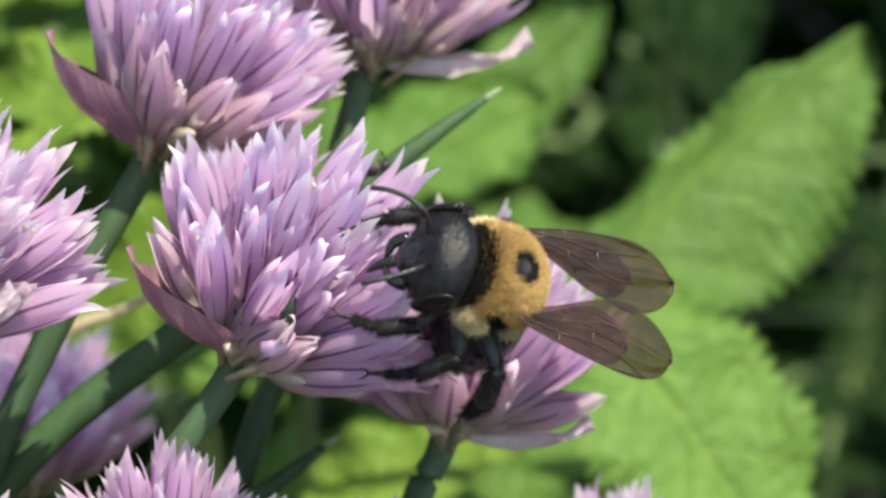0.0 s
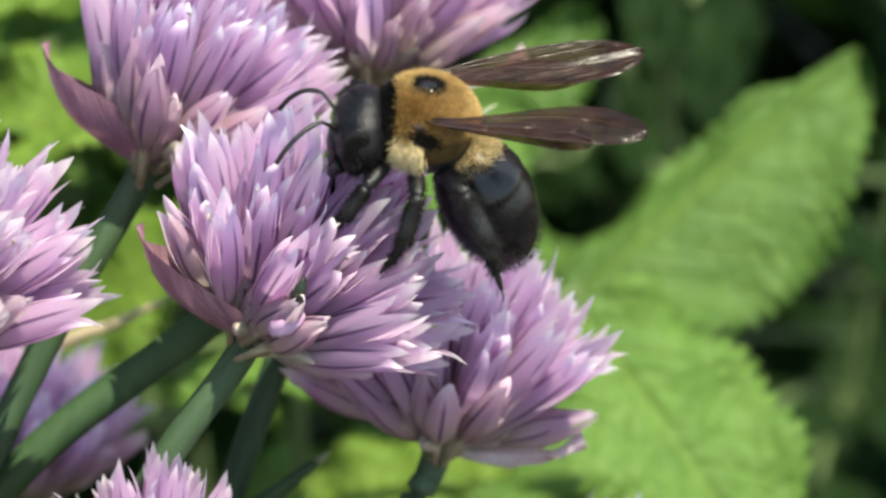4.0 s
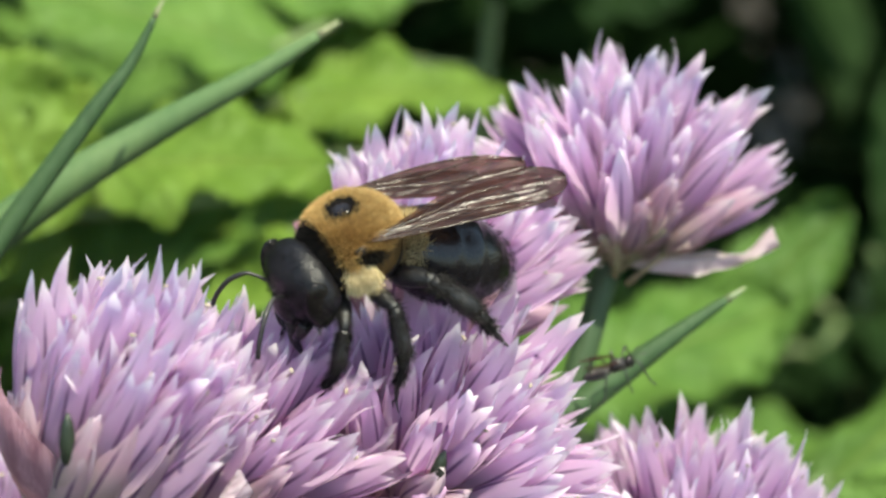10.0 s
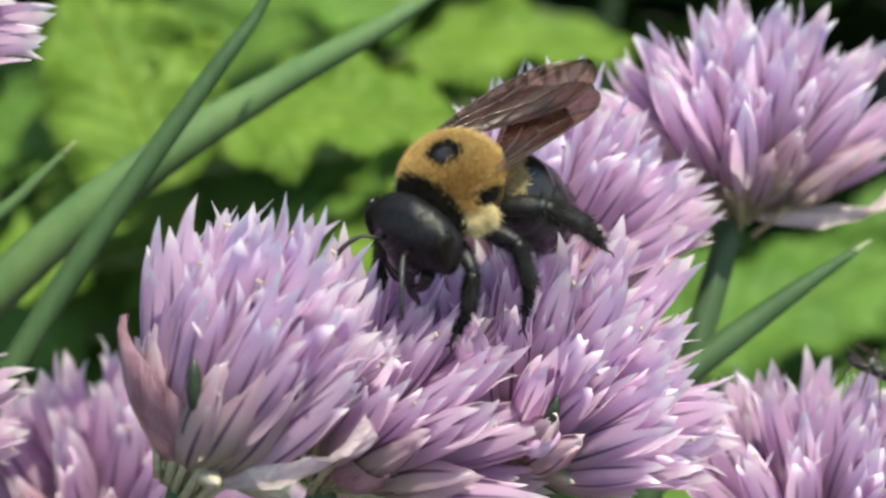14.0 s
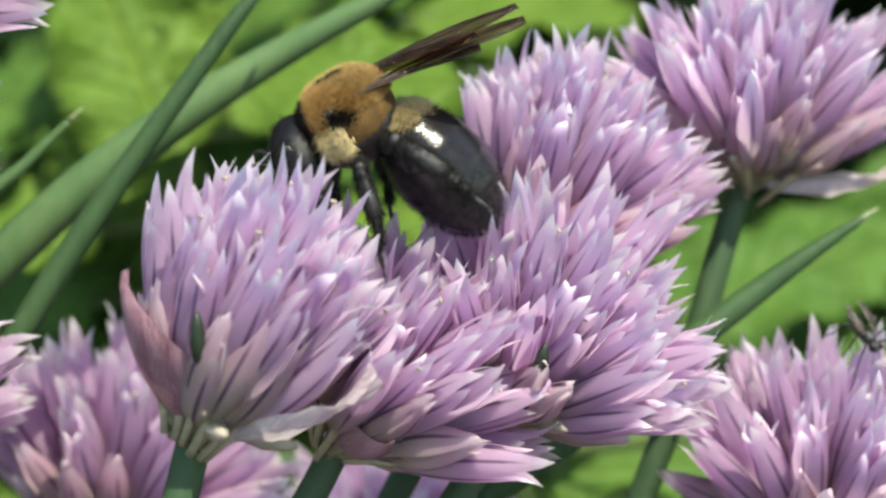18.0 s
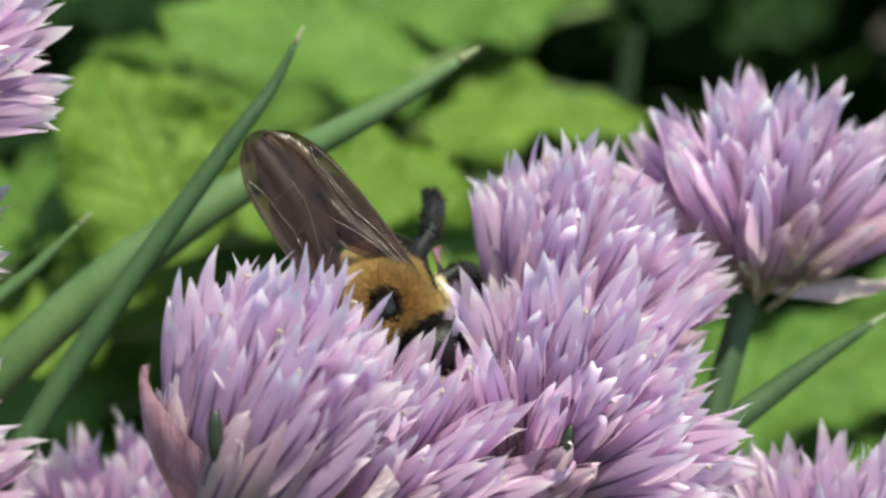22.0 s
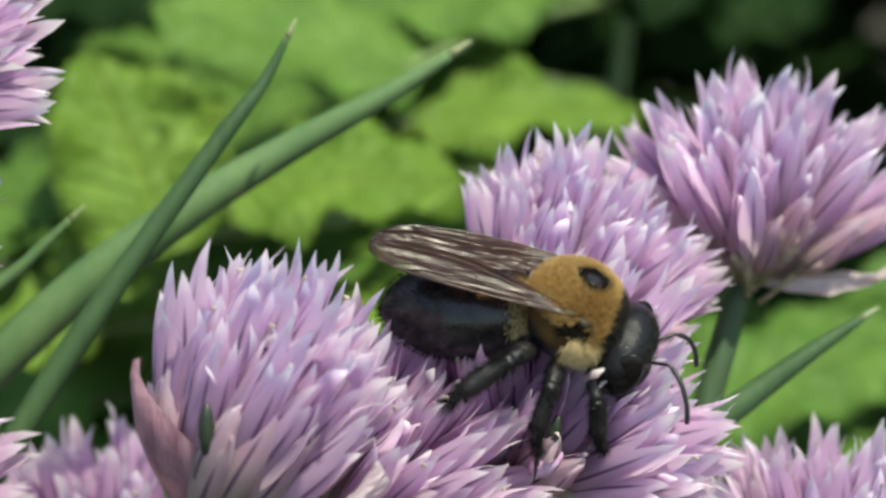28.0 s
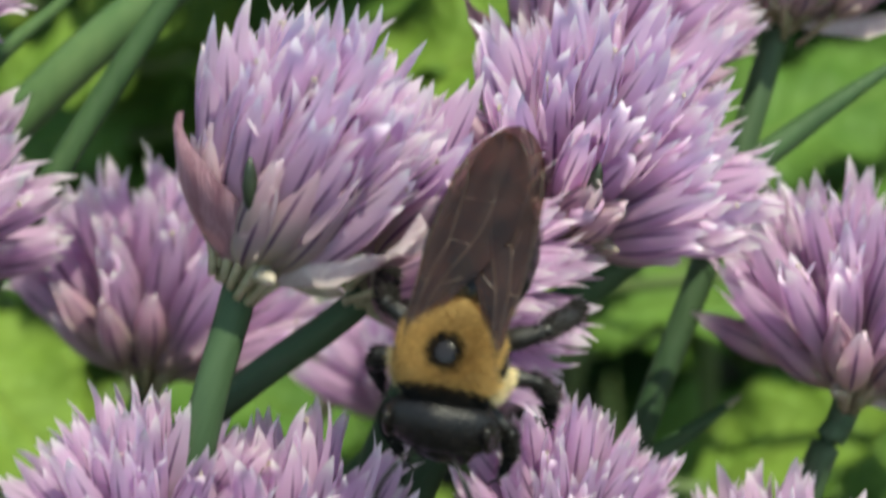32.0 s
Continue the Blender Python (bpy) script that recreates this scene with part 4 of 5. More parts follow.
herb_plant((-28.1, -35.6, 430.0), [
        ((-34.0, -0.8, 400.0), (-45.0, 25.6, 405.0), (0.00, 0.75, -0.65), 22.4, 0.20, 0.05, LEAF_YELLOW),
        ((-26.5, 2.8, 405.0), (-38.1, 23.5, 412.0), (0.40, 0.60, -0.60), 11.7, 0.20, 0.05, LEAF_YELLOW),
        ((-25.8, 7.7, 395.0), (2.1, 9.7, 388.0), (0.00, 0.75, -0.65), 21.1, 0.12, 0.08, LEAF_YELLOW),
        ((-2.7, 23.8, 425.0), (-38.6, 33.2, 420.0), (0.00, 0.75, -0.65), 22.7, 0.10, 0.05, LEAF),
        ((31.3, 56.4, 480.0), (33.2, 32.4, 470.0), (0.00, 0.75, -0.65), 16.2, 0.10, 0.00, LEAF_SHADE),
        ((59.4, 48.1, 500.0), (44.2, 30.3, 490.0), (0.00, 0.75, -0.65), 16.9, 0.10, 0.00, LEAF_SHADE),
        ((-35.2, 43.2, 470.0), (-59.9, 32.6, 465.0), (0.00, 0.75, -0.65), 16.8, 0.10, 0.00, LEAF_SHADE),
        ((-15.5, 32.5, 440.0), (23.0, 39.0, 445.0), (0.00, 0.75, -0.65), 20.6, 0.15, 0.05, LEAF),
        ((-31.7, 8.6, 445.0), (-4.9, 29.4, 440.0), (0.00, 0.75, -0.65), 22.2, 0.10, 0.05, LEAF),
        ((-17.7, -0.1, 440.0), (5.9, 25.2, 440.0), (0.00, 0.75, -0.65), 22.1, 0.10, 0.05, LEAF_YELLOW),
        ((-66.6, 3.0, 440.0), (-35.5, 15.5, 435.0), (0.00, 0.75, -0.65), 20.4, 0.10, 0.05, LEAF),
        ((-3.4, 17.4, 425.0), (27.0, 19.8, 425.0), (0.00, 0.75, -0.65), 14.5, 0.10, 0.05, LEAF_YELLOW),
        ((-17.1, -10.6, 390.0), (9.3, -4.9, 385.0), (0.00, 0.75, -0.65), 13.2, 0.10, 0.05, LEAF),
        ((-70.4, 1.3, 420.0), (-44.5, 10.1, 410.0), (0.00, 0.75, -0.65), 16.4, 0.10, 0.05, LEAF),
        ((-55.8, -13.0, 430.0), (-33.9, -2.2, 426.0), (0.00, 0.75, -0.65), 17.6, 0.10, 0.05, LEAF),
        ((-42.9, -18.1, 440.0), (-16.7, -5.4, 436.0), (0.00, 0.75, -0.65), 18.8, 0.10, 0.05, LEAF),
        ((-28.3, -13.6, 446.0), (-3.5, -2.3, 444.0), (0.00, 0.75, -0.65), 18.3, 0.10, 0.05, LEAF_YELLOW),
        ((-62.0, -23.9, 430.0), (-40.0, -12.9, 426.0), (0.00, 0.75, -0.65), 17.6, 0.10, 0.05, LEAF),
        ((-14.9, -6.4, 452.0), (7.7, 4.9, 450.0), (0.00, 0.75, -0.65), 18.6, 0.10, 0.05, LEAF),
        ((-22.0, -7.1, 432.0), (9.6, 2.2, 428.0), (0.00, 0.75, -0.65), 20.8, 0.10, 0.05, LEAF),
        ((-39.8, -10.4, 440.0), (-11.3, 1.1, 436.0), (0.00, 0.75, -0.65), 20.4, 0.10, 0.05, LEAF),
        ((-55.2, -10.1, 425.0), (-32.0, -0.9, 420.0), (0.00, 0.75, -0.65), 16.7, 0.10, 0.05, LEAF_YELLOW),
        ((7.7, 0.7, 452.0), (34.3, 8.8, 450.0), (0.00, 0.75, -0.65), 19.4, 0.10, 0.05, LEAF),
        ((9.1, -11.1, 440.0), (37.1, -2.4, 436.0), (0.00, 0.75, -0.65), 18.8, 0.10, 0.05, LEAF),
        ((-11.8, 23.4, 452.0), (14.1, 36.2, 450.0), (0.00, 0.75, -0.65), 21.0, 0.10, 0.05, LEAF_YELLOW),
        ((-60.6, -14.5, 400.0), (-37.6, -2.3, 400.0), (0.00, 0.75, -0.65), 14.3, 0.10, 0.05, LEAF_YELLOW),
], "lime green toothed herb plant in sunlight")
herb_plant((28.3, -87.8, 430.0), [
        ((29.8, -21.6, 400.0), (62.9, -8.8, 410.0), (0.00, 0.75, -0.65), 21.8, 0.10, 0.05, LEAF),
        ((11.4, -41.6, 395.0), (54.6, -35.4, 400.0), (0.00, 0.75, -0.65), 14.3, 0.10, 0.05, LEAF),
        ((62.5, -74.0, 400.0), (48.3, -52.8, 405.0), (0.00, 0.75, -0.65), 18.8, 0.10, 0.05, LEAF),
], "bright green herb with broad leaves below the flowers")
herb_plant((-60.9, -88.3, 430.0), [
        ((-72.3, -42.6, 400.0), (-49.4, -61.3, 390.0), (0.00, 0.75, -0.65), 23.4, 0.10, 0.05, LEAF_YELLOW),
        ((-42.6, -48.2, 400.0), (-14.2, -56.1, 395.0), (0.00, 0.75, -0.65), 15.7, 0.10, 0.05, LEAF),
        ((-62.1, -33.2, 410.0), (-41.8, -36.6, 400.0), (0.00, 0.75, -0.65), 16.0, 0.10, 0.05, LEAF),
], "lime green herb with broad sunlit leaves")
under_growth((-70, 0, 480), 36, 62, -70, 12, 21, (LEAF, LEAF_YELLOW, LEAF), "bushy lime green herb behind the chives")
under_growth((-15, 0, 485), 36, 58, -60, 30, 22, (LEAF, LEAF, LEAF_SHADE), "bushy green herb with toothed leaves")
under_growth((30, 0, 540), 14, 55, -70, 10, 23, (LEAF, LEAF_SHADE), "green herb in the second row")
# back rows: their shade comes from the leaf colour
under_growth((85, 0, 580), 14, 60, -90, 10, 24, (LEAF_SHADE,), "herb with shade painted into its dark green leaves")
under_growth((135, 0, 600), 14, 60, -95, 30, 25, (LEAF_SHADE,), "herb with shade painted into its dark green leaves")
under_growth((60, 0, 680), 14, 80, -60, 50, 26, (LEAF_SHADE,), "herb at the back, leaves painted shade-dark")
under_growth((-60, 0, 640), 14, 80, -30, 60, 27, (LEAF_SHADE, LEAF), "herb at the back, some leaves painted as shaded")
under_growth((-30, 0, 450), 12, 45, -95, -45, 28, (LEAF, LEAF_YELLOW), "low bright herb between the chive stems")
under_growth((-28, 0, 470), 16, 60, -46, 2, 30, (LEAF_MID,), "mid-green herb filling the bed behind the chive leaves")
under_growth((50, 0, 455), 12, 45, -100, -50, 29, (LEAF, LEAF_SHADE), "low green herb between the chive stems")

bee, abdomen, wings, legs = carpenter_bee()
fly = small_fly()


def motions():
    walk(bee, [
        (0, pose(0.03668, 0.24228, 0.37914, -51.1, -33.7, -157.2)),
        (0.5, pose(0.03709, 0.24268, 0.38029, -50.4, -34.7, -158.9)),
        (1, pose(0.03989, 0.24486, 0.38046, -35.8, -41.5, -174.0)),
        (1.5, pose(0.04007, 0.24834, 0.38439, 6.0, -46.6, 158.6)),
        (2, pose(0.03602, 0.24849, 0.38538, -22.1, -21.8, 174.1)),
        (2.5, pose(0.03318, 0.24759, 0.38446, -21.6, 0.3, 173.5)),
        (3, pose(0.03121, 0.24731, 0.38510, -23.7, -8.0, 174.7)),
        (3.5, pose(0.03313, 0.25110, 0.38848, -18.5, -6.9, 176.7)),
        (4.5, pose(0.02920, 0.25320, 0.39233, 2.6, -0.1, 173.0)),
        (5.5, pose(0.02522, 0.25716, 0.39542, 18.9, 8.8, 166.6)),
        (6, pose(0.02604, 0.25700, 0.39435, 21.6, 10.2, 162.1)),
        (6.5, pose(0.02499, 0.25756, 0.39582, 20.1, 3.1, 175.1)),
        (7, pose(0.02018, 0.25570, 0.39661, 8.1, -3.4, -165.4)),
        (7.5, pose(0.01499, 0.25292, 0.39503, -18.9, 10.8, -160.7)),
        (8, pose(0.01274, 0.25176, 0.39479, -26.7, 8.5, -162.8)),
        (8.5, pose(0.01413, 0.25231, 0.39606, -24.4, 9.4, -160.7)),
        (9, pose(0.01271, 0.25152, 0.39405, -23.8, 12.6, -155.8)),
        (9.5, pose(0.00913, 0.25169, 0.39735, -11.6, -5.4, -172.4)),
        (10, pose(0.00378, 0.25333, 0.39624, -7.6, 19.0, -154.4)),
        (10.5, pose(0.00198, 0.25402, 0.39769, -8.9, 10.7, -157.2)),
        (11, pose(0.00867, 0.25075, 0.39468, -27.7, 28.3, -129.1)),
        (11.5, pose(0.00955, 0.25068, 0.39192, -23.4, 28.9, -123.8)),
        (12, pose(0.00886, 0.25080, 0.39231, -27.8, 30.7, -127.2)),
        (12.5, pose(0.00729, 0.25123, 0.39342, -28.8, 31.9, -125.4)),
        (13, pose(0.00828, 0.25229, 0.39879, -21.9, 6.6, -141.4)),
        (13.5, pose(0.00155, 0.25251, 0.39930, -14.1, 18.2, -139.9)),
        (14, pose(0.00183, 0.25197, 0.39792, -6.3, 24.1, -135.7)),
        (14.5, pose(0.00103, 0.25188, 0.39766, -8.0, 23.9, -137.3)),
        (16.5, pose(0.00159, 0.25211, 0.39797, -14.8, 22.6, -143.4)),
        (17, pose(0.00310, 0.25219, 0.39812, -16.5, 22.2, -144.8)),
        (17.5, pose(-0.00464, 0.25776, 0.40082, 4.9, 13.5, -172.3)),
        (18, pose(-0.00788, 0.25909, 0.39839, 8.7, 28.9, -178.3)),
        (18.5, pose(-0.00872, 0.25879, 0.39766, 6.7, 29.8, -174.2)),
        (19, pose(-0.00961, 0.25890, 0.39797, 4.8, 30.7, -170.0)),
        (19.5, pose(-0.00994, 0.25877, 0.39769, 8.5, 29.7, -167.2)),
        (20, pose(-0.00998, 0.25883, 0.39790, 12.1, 28.5, -164.4)),
        (20.5, pose(-0.01978, 0.25728, 0.39464, 29.4, 31.2, -145.8)),
        (21, pose(-0.01524, 0.25796, 0.39694, 20.0, 1.7, -114.8)),
        (21.5, pose(-0.00668, 0.25865, 0.39306, 23.8, 35.1, -50.4)),
        (22, pose(-0.00527, 0.25875, 0.39044, 50.4, 48.8, -36.1)),
        (22.5, pose(-0.00516, 0.25851, 0.39017, 47.3, 47.3, -35.8)),
        (23, pose(-0.00581, 0.25808, 0.38939, 44.5, 45.1, -33.9)),
        (23.5, pose(-0.00185, 0.25805, 0.39427, 2.2, 28.1, -10.0)),
        (24, pose(0.00391, 0.25569, 0.39072, 0.9, 41.8, 5.9)),
        (24.5, pose(0.00308, 0.25741, 0.39252, -2.5, 50.5, 40.1)),
        (25, pose(0.00398, 0.25706, 0.39181, -1.9, 51.5, 46.3)),
        (25.5, pose(0.00362, 0.25712, 0.39195, 2.1, 48.6, 51.1)),
        (27.5, pose(0.00962, 0.25448, 0.39339, -5.4, 26.2, 12.0)),
        (28, pose(0.01167, 0.25183, 0.39218, 11.4, 24.6, -4.4)),
        (28.5, pose(0.01149, 0.25033, 0.39277, 8.8, 26.1, -8.8)),
        (29, pose(0.01036, 0.24693, 0.39131, 4.2, 28.9, -15.8)),
        (29.2, pose(0.00718, 0.24288, 0.38854, 6.5, 50.2, -41.2)),
        (29.5, pose(0.00625, 0.23829, 0.38138, 37.5, 70.4, -36.7)),
        (30, pose(0.00732, 0.23866, 0.38041, 8.4, 81.8, -80.8)),
        (30.5, pose(0.00399, 0.23577, 0.37843, -16.0, 83.0, -107.9)),
        (31, pose(0.00424, 0.23536, 0.37727, 5.8, 72.9, -86.4)),
        (31.5, pose(0.00407, 0.23146, 0.38011, 0.4, 63.3, -94.1)),
        (32, pose(-0.00180, 0.22697, 0.37612, -6.4, 52.5, -108.3)),
    ])
    walk(abdomen, [
        (0, pose(-0.00336, 0, -0.00168, 0, -71, 0)),
        (0.5, pose(-0.00336, 0, -0.00168, 0, -78, 0)),
        (1, pose(-0.00336, 0, -0.00168, 0, -70, 0)),
        (1.5, pose(-0.00336, 0, -0.00168, 0, -42, 0)),
        (2, pose(-0.00336, 0, -0.00168, 0, -50, 0)),
        (2.5, pose(-0.00336, 0, -0.00168, 0, -45, 0)),
        (3, pose(-0.00336, 0, -0.00168, 0, -51, 0)),
        (3.5, pose(-0.00336, 0, -0.00168, 0, -60, 0)),
        (4.5, pose(-0.00336, 0, -0.00168, 0, -60, 0)),
        (5.5, pose(-0.00336, 0, -0.00168, 0, -62, 0)),
        (6, pose(-0.00336, 0, -0.00168, 0, -61, 0)),
        (6.5, pose(-0.00336, 0, -0.00168, 0, -59, 0)),
        (7, pose(-0.00336, 0, -0.00168, 0, -38, 0)),
        (7.5, pose(-0.00336, 0, -0.00168, 0, -14, 0)),
        (8, pose(-0.00336, 0, -0.00168, 0, -26, 0)),
        (8.5, pose(-0.00336, 0, -0.00168, 0, -25, 0)),
        (9, pose(-0.00336, 0, -0.00168, 0, -24, 0)),
        (9.5, pose(-0.00336, 0, -0.00168, 0, -6, 0)),
        (10, pose(-0.00336, 0, -0.00168, 0, -43, 0)),
        (10.5, pose(-0.00336, 0, -0.00168, 0, -41, 0)),
        (11, pose(-0.00336, 0, -0.00168, 0, -15, 0)),
        (11.5, pose(-0.00336, 0, -0.00168, 0, -67, 0)),
        (12, pose(-0.00336, 0, -0.00168, 0, -59, 0)),
        (12.5, pose(-0.00336, 0, -0.00168, 0, -72, 0)),
        (13, pose(-0.00336, 0, -0.00168, 0, -55, 0)),
        (13.5, pose(-0.00336, 0, -0.00168, 0, -71, 0)),
        (14, pose(-0.00336, 0, -0.00168, 0, -64, 0)),
        (14.5, pose(-0.00336, 0, -0.00168, 0, -64, 0)),
        (16.5, pose(-0.00336, 0, -0.00168, 0, -61, 0)),
        (17, pose(-0.00336, 0, -0.00168, 0, -60, 0)),
        (17.5, pose(-0.00336, 0, -0.00168, 0, -46, 0)),
        (18, pose(-0.00336, 0, -0.00168, 0, -76, 0)),
        (18.5, pose(-0.00336, 0, -0.00168, 0, -74, 0)),
        (19, pose(-0.00336, 0, -0.00168, 0, -72, 0)),
        (19.5, pose(-0.00336, 0, -0.00168, 0, -72, 0)),
        (20, pose(-0.00336, 0, -0.00168, 0, -69, 0)),
        (20.5, pose(-0.00336, 0, -0.00168, 0, -62, 0)),
        (21, pose(-0.00336, 0, -0.00168, 0, -39, 0)),
        (21.5, pose(-0.00336, 0, -0.00168, 0, -81, 0)),
        (22, pose(-0.00336, 0, -0.00168, 0, -92, 0)),
        (22.5, pose(-0.00336, 0, -0.00168, 0, -92, 0)),
        (23, pose(-0.00336, 0, -0.00168, 0, -92, 0)),
        (23.5, pose(-0.00336, 0, -0.00168, 0, -42, 0)),
        (24, pose(-0.00336, 0, -0.00168, 0, -50, 0)),
        (24.5, pose(-0.00336, 0, -0.00168, 0, -47, 0)),
        (25, pose(-0.00336, 0, -0.00168, 0, -44, 0)),
        (25.5, pose(-0.00336, 0, -0.00168, 0, -43, 0)),
        (27.5, pose(-0.00336, 0, -0.00168, 0, -24, 0)),
        (28, pose(-0.00336, 0, -0.00168, 0, -28, 0)),
        (28.5, pose(-0.00336, 0, -0.00168, 0, -25, 0)),
        (29, pose(-0.00336, 0, -0.00168, 0, -16, 0)),
        (29.2, pose(-0.00336, 0, -0.00168, 0, -17, 0)),
        (29.5, pose(-0.00336, 0, -0.00168, 0, -55, 0)),
        (30, pose(-0.00336, 0, -0.00168, 0, -85, 0)),
        (30.5, pose(-0.00336, 0, -0.00168, 0, -76, 0)),
        (31, pose(-0.00336, 0, -0.00168, 0, -76, 0)),
        (31.5, pose(-0.00336, 0, -0.00168, 0, -34, 0)),
        (32, pose(-0.00336, 0, -0.00168, 0, -14, 0)),
    ])
    walk(wings[0], [
        (0, pose(0.00022, -0.00358, 0.00246, 0, 4, 13)), (0.5, pose(0.00022, -0.00358, 0.00246, 0, 3, 9)), (1, pose(0.00022, -0.00358, 0.00246, 0, -17, 1)), (1.5, pose(0.00022, -0.00358, 0.00246, 0, -4, -3)),
        (2, pose(0.00022, -0.00358, 0.00246, 0, -11, -1)), (2.5, pose(0.00022, -0.00358, 0.00246, 0, -2, 5)), (3, pose(0.00022, -0.00358, 0.00246, 0, -2, 0)), (3.5, pose(0.00022, -0.00358, 0.00246, 0, 16, 24)),
        (4.5, pose(0.00022, -0.00358, 0.00246, 0, 7, -7)), (5.5, pose(0.00022, -0.00358, 0.00246, 0, -5, -19)), (6, pose(0.00022, -0.00358, 0.00246, 0, -5, -20)), (6.5, pose(0.00022, -0.00358, 0.00246, 0, -5, -13)),
        (7, pose(0.00022, -0.00358, 0.00246, 0, 1, -2)), (7.5, pose(0.00022, -0.00358, 0.00246, 0, 2, -1)), (8, pose(0.00022, -0.00358, 0.00246, 0, -9, 7)), (8.5, pose(0.00022, -0.00358, 0.00246, 0, -11, 9)),
        (9, pose(0.00022, -0.00358, 0.00246, 0, -13, 5)), (9.5, pose(0.00022, -0.00358, 0.00246, 0, 1, -2)), (10, pose(0.00022, -0.00358, 0.00246, 0, -14, 4)), (10.5, pose(0.00022, -0.00358, 0.00246, 0, -18, -1)),
        (11, pose(0.00022, -0.00358, 0.00246, 0, -5, -4)), (11.5, pose(0.00022, -0.00358, 0.00246, 0, -9, -1)), (12, pose(0.00022, -0.00358, 0.00246, 0, -10, 7)), (12.5, pose(0.00022, -0.00358, 0.00246, 0, -1, 2)),
        (13, pose(0.00022, -0.00358, 0.00246, 0, -23, -3)), (13.5, pose(0.00022, -0.00358, 0.00246, 0, -9, -2)), (14, pose(0.00022, -0.00358, 0.00246, 0, -9, -2)), (14.5, pose(0.00022, -0.00358, 0.00246, 0, -10, -1)),
        (16.5, pose(0.00022, -0.00358, 0.00246, 0, -14, -1)), (17, pose(0.00022, -0.00358, 0.00246, 0, -16, -1)), (17.5, pose(0.00022, -0.00358, 0.00246, 0, 4, -6)), (18, pose(0.00022, -0.00358, 0.00246, 0, 1, -13)),
        (18.5, pose(0.00022, -0.00358, 0.00246, 0, -1, -14)), (19, pose(0.00022, -0.00358, 0.00246, 0, -2, -15)), (19.5, pose(0.00022, -0.00358, 0.00246, 0, -1, -17)), (20, pose(0.00022, -0.00358, 0.00246, 0, 0, -19)),
        (20.5, pose(0.00022, -0.00358, 0.00246, 0, 9, -6)), (21, pose(0.00022, -0.00358, 0.00246, 0, 3, 5)), (21.5, pose(0.00022, -0.00358, 0.00246, 0, 10, 4)), (22, pose(0.00022, -0.00358, 0.00246, 0, 4, 3)),
        (22.5, pose(0.00022, -0.00358, 0.00246, 0, 5, 1)), (23, pose(0.00022, -0.00358, 0.00246, 0, 6, 1)), (23.5, pose(0.00022, -0.00358, 0.00246, 0, -6, 2)), (24, pose(0.00022, -0.00358, 0.00246, 0, -15, -1)),
        (24.5, pose(0.00022, -0.00358, 0.00246, 0, -24, 1)), (25, pose(0.00022, -0.00358, 0.00246, 0, -22, 3)), (25.5, pose(0.00022, -0.00358, 0.00246, 0, -22, 3)), (27.5, pose(0.00022, -0.00358, 0.00246, 0, -15, 2)),
        (28, pose(0.00022, -0.00358, 0.00246, 0, -10, 1)), (28.5, pose(0.00022, -0.00358, 0.00246, 0, -8, 3)), (29, pose(0.00022, -0.00358, 0.00246, 0, 2, 5)), (29.2, pose(0.00022, -0.00358, 0.00246, 0, 6, 8)),
        (29.5, pose(0.00022, -0.00358, 0.00246, 0, 6, 35)), (30, pose(0.00022, -0.00358, 0.00246, 0, 10, 16)), (30.5, pose(0.00022, -0.00358, 0.00246, 0, 14, 4)), (31, pose(0.00022, -0.00358, 0.00246, 0, 17, 4)),
        (31.5, pose(0.00022, -0.00358, 0.00246, 0, 14, -0)), (32, pose(0.00022, -0.00358, 0.00246, 0, 8, -9)),
    ])
